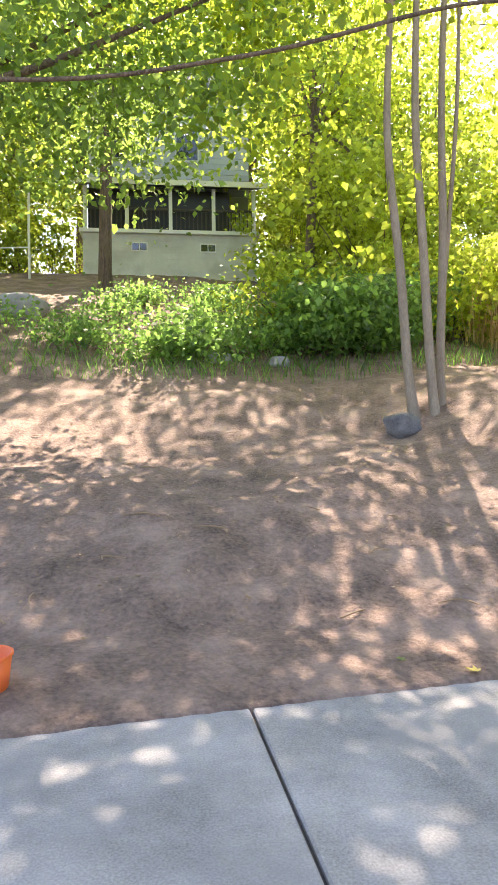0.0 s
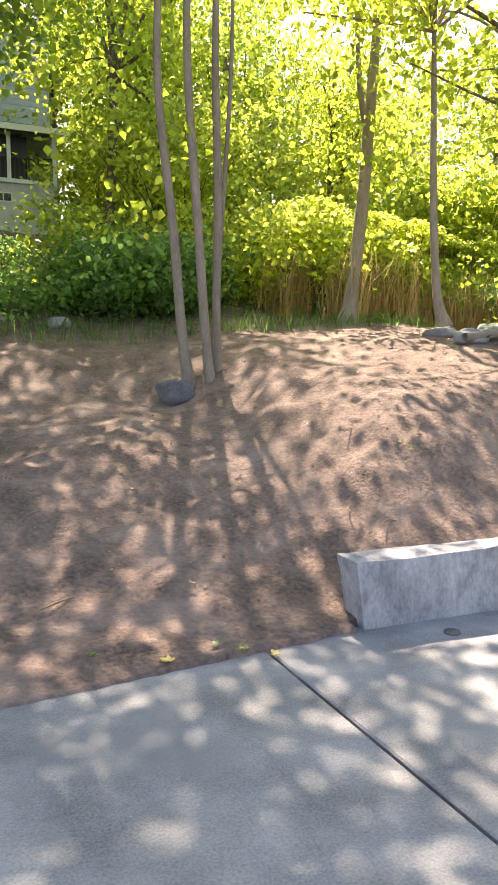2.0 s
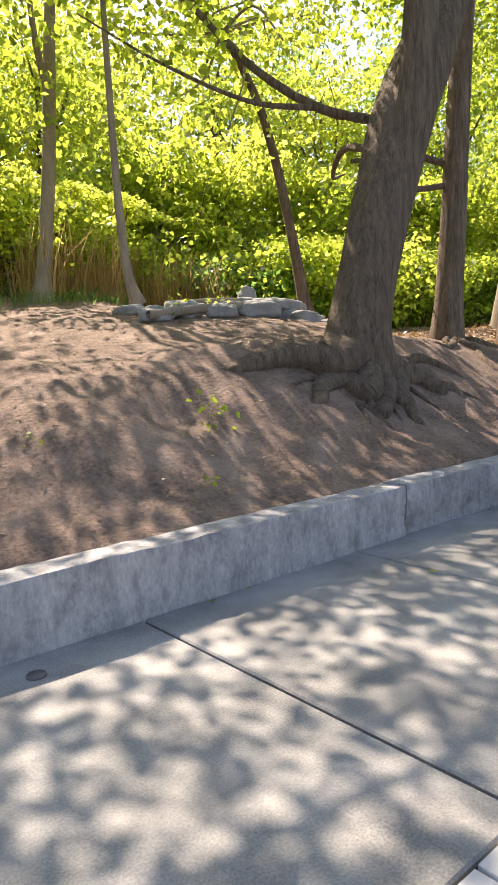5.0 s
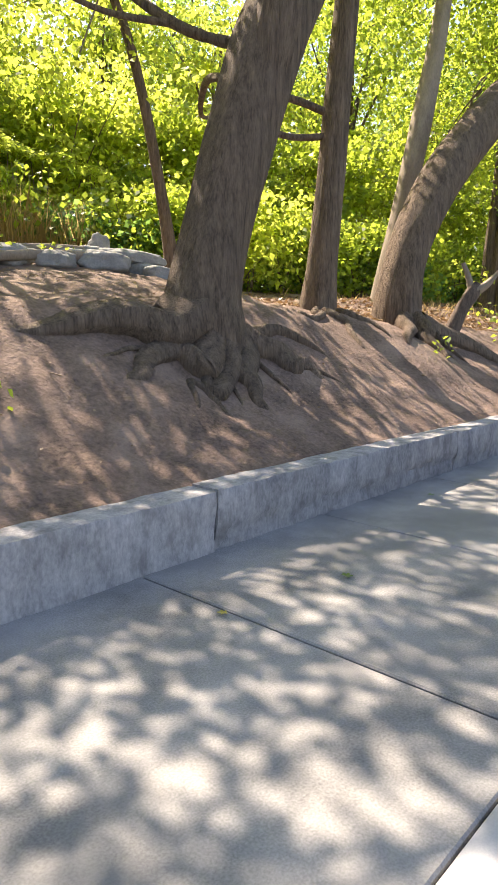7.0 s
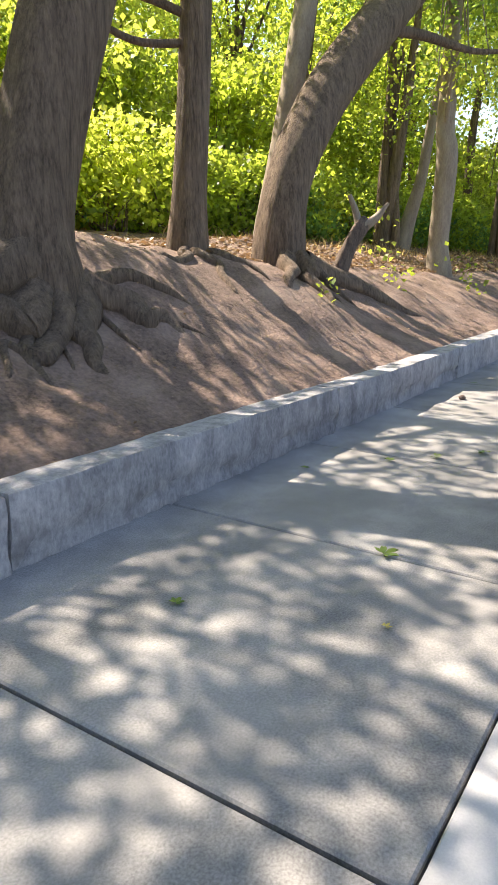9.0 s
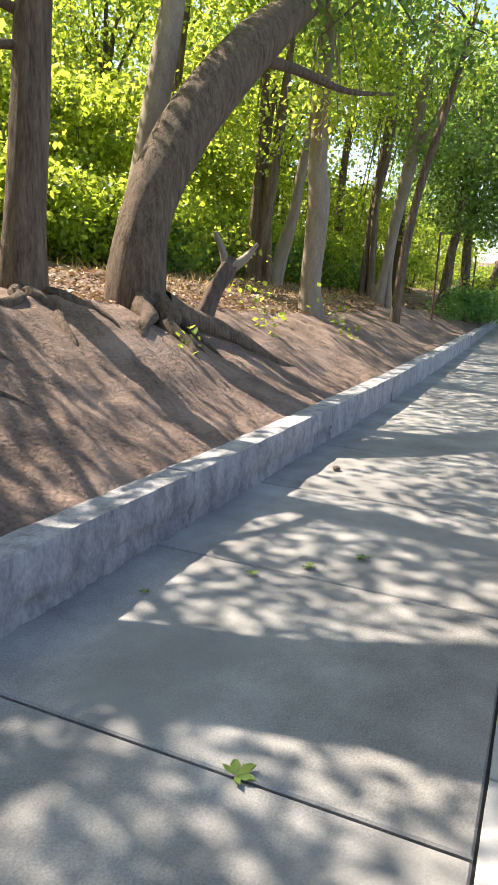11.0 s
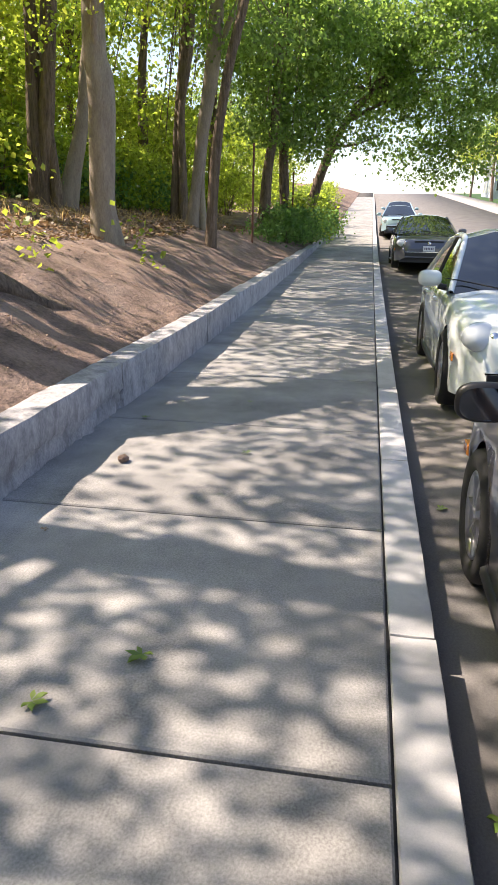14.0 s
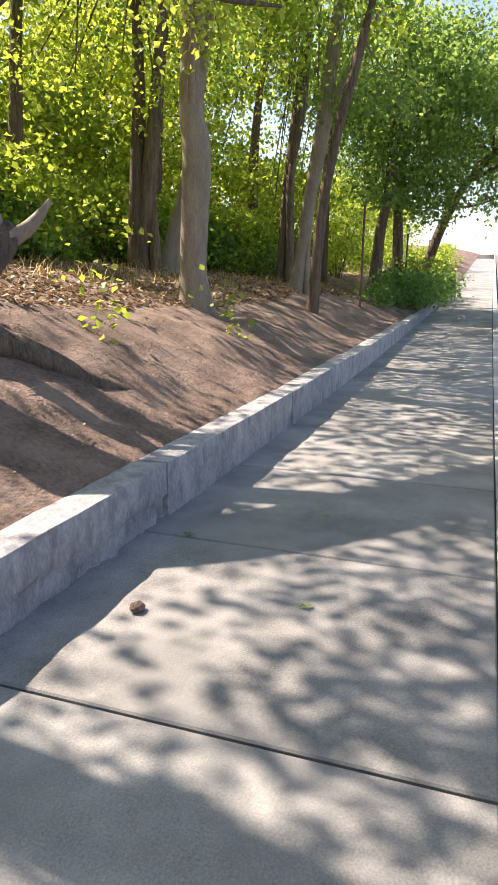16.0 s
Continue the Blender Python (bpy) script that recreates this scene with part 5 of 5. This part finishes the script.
        part_mesh("mirror_arm", limb_mesh("mirror_arm", [[(0.165 * length, sgn * (width / 2 - 0.06), 0.95, 0.028), (0.165 * length, sgn * (width / 2 + 0.02), 0.96, 0.025)]], 8, 0, 2), BLACK, mir)
        for k in (0.06, -0.16):
            slab("door_handle", (k * length - 0.09, sgn * (width / 2 - 0.005) - 0.018, 0.80), (k * length + 0.09, sgn * (width / 2 - 0.005) + 0.018, 0.83), paint, root, bevel=0.008)
        # lights
        for front in (1, -1):
            bm = bmesh.new()
            bmesh.ops.create_uvsphere(bm, u_segments=20, v_segments=12, radius=1)
            u0 = L2 * (0.885 if front > 0 else -0.94)
            for q in bm.verts:
                q.co = Vector((q.co.x * 0.155, q.co.y * 0.235, q.co.z * 0.115 + (q.co.x * -0.03 * front)))
            bmesh.ops.rotate(bm, verts=bm.verts, cent=(0, 0, 0), matrix=Matrix.Rotation(radians(-38 * sgn * front), 3, "Z"))
            bmesh.ops.translate(bm, verts=bm.verts, vec=(u0 - (0 if front > 0 else -0.06), sgn * (half(u0) - 0.165), 0.67 if front > 0 else 0.8))
            lampo = part("headlight" if front > 0 else "tail_light", bm, LAMP if front > 0 else plain("red_lens", (0.35, 0.01, 0.01), 0.15, 0, 1.0), root)
            if front > 0:
                for dy in (0.09, -0.07):
                    bm = bmesh.new()
                    bmesh.ops.create_uvsphere(bm, u_segments=12, v_segments=8, radius=0.05)
                    bmesh.ops.translate(bm, verts=bm.verts, vec=(u0 + 0.085 - dy * 0.62, sgn * (half(u0) - 0.14 + dy), 0.68))
                    part("reflector", bm, CHROME, lampo)
        slab("side_marker", (L2 * 0.80, sgn * (half(L2 * 0.82)) - 0.02, 0.47), (L2 * 0.80 + 0.12, sgn * (half(L2 * 0.82)) + 0.012 * sgn + 0.008, 0.53), AMBER, root, "amber side marker", 0.006)
        for a in axles:
            wheel = new("wheel")
            wheel.parent = root
            wheel.matrix_basis = pose(a, sgn * (width / 2 - 0.10), R, 0, 0, 0 if sgn > 0 else 180)
            tv, tf = lathe([(0.205, 0.07), (0.235, 0.095), (0.29, 0.105), (0.318, 0.085), (R, 0.05), (R, -0.05), (0.31, -0.1), (0.205, -0.1)])
            part_mesh("tyre", from_arrays("tyre", tv, tf), RUBBER, wheel)
            rv, rf = lathe([(0.215, 0.085), (0.205, 0.09), (0.19, 0.05), (0.185, -0.05), (0.0, -0.05)])
            part_mesh("rim", from_arrays("rim", rv, rf), ALLOY, wheel)
            bm = bmesh.new()
            for k in range(spokes):
                sp = bmesh.ops.create_cube(bm, size=1, matrix=Matrix.Rotation(2 * math.pi * k / spokes, 4, "Y") @ Matrix.Translation((0.11, 0.068, 0)) @ Matrix.Diagonal((0.175, 0.03, 0.032, 1)))
            bmesh.ops.create_cone(bm, cap_ends=True, segments=16, radius1=0.05, radius2=0.045, depth=0.04, matrix=Matrix.Translation((0, 0.075, 0)) @ Matrix.Rotation(radians(90), 4, "X"))
            part("spokes", bm, ALLOY, wheel, smooth=False)
    # nose: grille, lower intake, plate, emblem
    gx0 = L2 * 0.965
    for k in range(4):
        slab("grille_bar", (gx0 - 0.02, -0.36, 0.60 + k * 0.035), (gx0 + 0.045 - k * 0.012, 0.36, 0.617 + k * 0.035), CHROME if k in (1, 3) else BLACK, root, bevel=0.004)
    slab("grille", (gx0 - 0.06, -0.38, 0.59), (gx0 + 0.022, 0.38, 0.73), BLACK, root)
    slab("lower_intake", (L2 - 0.10, -0.62, 0.33), (L2 + 0.008, 0.62, 0.43), BLACK, root, bevel=0.01)
    slab("bumper_trim", (L2 - 0.10, -0.64, 0.435), (L2 + 0.012, 0.64, 0.447), CHROME, root)
    plate = slab("licence_plate", (L2 + 0.009, -0.155, 0.46), (L2 + 0.018, 0.155, 0.60), PLATE, root, "white licence plate", 0.002)
    for k in range(6):
        slab("character_bar", (L2 + 0.0182, -0.12 + k * 0.042, 0.50), (L2 + 0.0195, -0.095 + k * 0.042, 0.56), plain("plate_ink", (0.12, 0.10, 0.2), 0.5) if k == 0 else bpy.data.materials["plate_ink"], plate)
    bm = bmesh.new()
    bmesh.ops.create_cone(bm, cap_ends=True, segments=20, radius1=0.05, radius2=0.045, depth=0.02, matrix=Matrix.Translation((gx0 + 0.05, 0, 0.665)) @ Matrix.Rotation(radians(90), 4, "Y"))
    part("emblem", bm, CHROME, root)
    for dy in (0.35, -0.35):
        part_mesh("wiper", limb_mesh("wiper", [[(0.235 * length, dy, 0.965, 0.008), (0.21 * length, dy - 0.28, 1.01, 0.007), (0.20 * length, dy - 0.5, 1.04, 0.005)]], 5, 0, 3), BLACK, root)
    root.matrix_basis = m
    return root


white_car = car("pale white sedan facing the walker beside the kerb", PAINT_WHITE, pose(15.72, -1.43, -0.13 + grade(15.7), 0, -0.6, 180), 4.55, 1.78, 1.47)
white_car.scale = (1, 1, 1.07)
car("dark brown-grey sedan parked tight beside the kerb", PAINT_BROWN, pose(9.72, -1.29, -0.135, 0, 0, 0), 4.6, 1.80, 1.45, 7)
car("dark grey sedan with chrome grille facing the walker", PAINT_GREY, pose(29.8, -1.42, -0.12 + grade(29.8), 0, -1.8, 180), 4.9, 1.84, 1.5)
far = car("light blue car parked further up the street", PAINT_BLUE, pose(44, -1.2, -0.13 + grade(44), 0, -3, 180), 4.4, 1.75, 1.5)
for x, y, r in ((52, -1.5, 180), (34.5, -8.8, 0), (41, -8.8, 0), (49, -8.8, 0)):
    copy_thing(far if x > 51 else bpy.data.objects["car.002"], pose(x, y, -0.13 + grade(x), 0, -3 if r else 3, r))

# ---- retaining wall of rough granite blocks ----


def block(name, x0, x1, y0, y1, h, seed, parent, mat, nx, slant=0.0, rough=0.012, h1=None, ledge=0.0):
    """One long stone with worn edges and a split face; bottom at the street's grade."""
    bm = bmesh.new()
    nz, nyy = 12, 4
    h1 = h if h1 is None else h1
    grid = {}

    def vert(i, j, k):
        key = (i, j, k)
        if key not in grid:
            tx, ty, tz = i / nx, j / nyy, k / nz
            x = x0 + (x1 - x0) * tx
            top = h + (h1 - h) * tx
            p = Vector((x - slant * tz * (1 - tx) ** 8, y0 + (y1 - y0) * ty, grade(x) - 0.12 + (top + 0.12) * tz))
            face = Vector(((i == nx) - (i == 0), (j == nyy) - (j == 0), (k == nz) - (k == 0)))
            q = p * 3.1 + Vector((seed * 7.7, 0, 0))
            amp = rough * (1.1 if face.y < 0 else 0.4)
            p += face * (amp * (noise.noise(q * 1.2) + 0.6 * noise.noise(q * 4.2)))
            if ledge and face.y < 0:
                low = max(0.0, 1 - max(0.0, p.z - grade(x) - 0.13 - 0.06 * noise.noise(Vector((x * 1.1, 0, seed)))) / 0.03)
                p.y += ledge * low * (0.7 + 0.9 * noise.noise(q * 5))
            if abs(face.x) + abs(face.y) + abs(face.z) > 1:
                p -= face * 0.004 * (1 + noise.noise(q * 3))
            grid[key] = bm.verts.new(p)
        return grid[key]
    for i in range(nx):
        for k in range(nz):
            bm.faces.new((vert(i, 0, k), vert(i + 1, 0, k), vert(i + 1, 0, k + 1), vert(i, 0, k + 1)))
            bm.faces.new((vert(i, nyy, k), vert(i, nyy, k + 1), vert(i + 1, nyy, k + 1), vert(i + 1, nyy, k)))
        for j in range(nyy):
            bm.faces.new((vert(i, j, nz), vert(i + 1, j, nz), vert(i + 1, j + 1, nz), vert(i, j + 1, nz)))
    for j in range(nyy):
        for k in range(nz):
            bm.faces.new((vert(0, j, k), vert(0, j, k + 1), vert(0, j + 1, k + 1), vert(0, j + 1, k)))
            bm.faces.new((vert(nx, j, k), vert(nx, j + 1, k), vert(nx, j + 1, k + 1), vert(nx, j, k + 1)))
    ob = part(name, bm, mat, parent, smooth=True)
    ob.data.set_sharp_from_angle(angle=radians(38))
    return ob


wall = new("retaining_wall")
tagged(wall, "low retaining wall of rough grey granite blocks", "retaining wall", kind="structure")
xs = [3.37, 6.72, 10.0, 13.25, 16.38, 19.9, 23.7, 27.0, 30.4, 33.8, 37.2, 40.6]
hs = [0.375, 0.385, 0.38, 0.38, 0.37, 0.35, 0.33, 0.28, 0.22, 0.16, 0.12]
for i in range(len(xs) - 1):
    block("wall_block", xs[i] + 0.006, xs[i + 1] - 0.006, 2.10, 2.33, hs[i], i + 1, wall, GRANITE, 60 if i < 5 else 10, 0.07 if i == 0 else 0.0, ledge=0.035 if i in (1, 2) else 0.0)

# ---- kerb and pavement slabs ----
kerb = new("kerb")
tagged(kerb, "granite kerb stones along the street", "kerb", kind="structure")
x, i = -20.6, 0
while x < 106:
    block("kerb_stone", x + 0.004, x + 2.056, -0.18, -0.003, 0.006, i + 40, kerb, CURB, 12 if -3 < x < 22 else 3, 0, 0.0016)
    x += 2.06
    i += 1

pavement = new("pavement")
tagged(pavement, "grey concrete pavement slabs with dark joints", "pavement", kind="structure")


def askew(k):
    """How far a joint runs askew from wall to kerb."""
    return {1: 0.1, 2: -0.03}.get(k, 0.12 if k < 1 else 0.0)


def pavement_slab(x0, x1, seed, s0, s1):
    y0, y1 = 0.008, 2.16
    bm = bmesh.new()
    c = 0.008
    outline = [(x0 + 0.008 + s0, y0), (x1 - 0.008 + s1, y0), (x1 - 0.008, y1), (x0 + 0.008, y1)]
    mid = ((x0 + x1) / 2, (y0 + y1) / 2)
    rng = np.random.default_rng(seed)
    lift = rng.normal(0, 0.0015)
    rings = []
    for inset, z in ((0, -0.1), (0, -c), (c, 0.0)):
        rings.append([bm.verts.new((px + math.copysign(inset, mid[0] - px), py + math.copysign(inset, mid[1] - py), z + lift + grade(px))) for px, py in outline])
    for a, b in zip(rings, rings[1:]):
        for k in range(4):
            bm.faces.new((a[k], a[(k + 1) % 4], b[(k + 1) % 4], b[k]))
    bm.faces.new(rings[-1])
    part("slab", bm, CONCRETE, pavement, smooth=False)


for k in range(-12, 62):
    pavement_slab(1.05 + 1.7 * k, 1.05 + 1.7 * (k + 1), k + 100, askew(k), askew(k + 1))
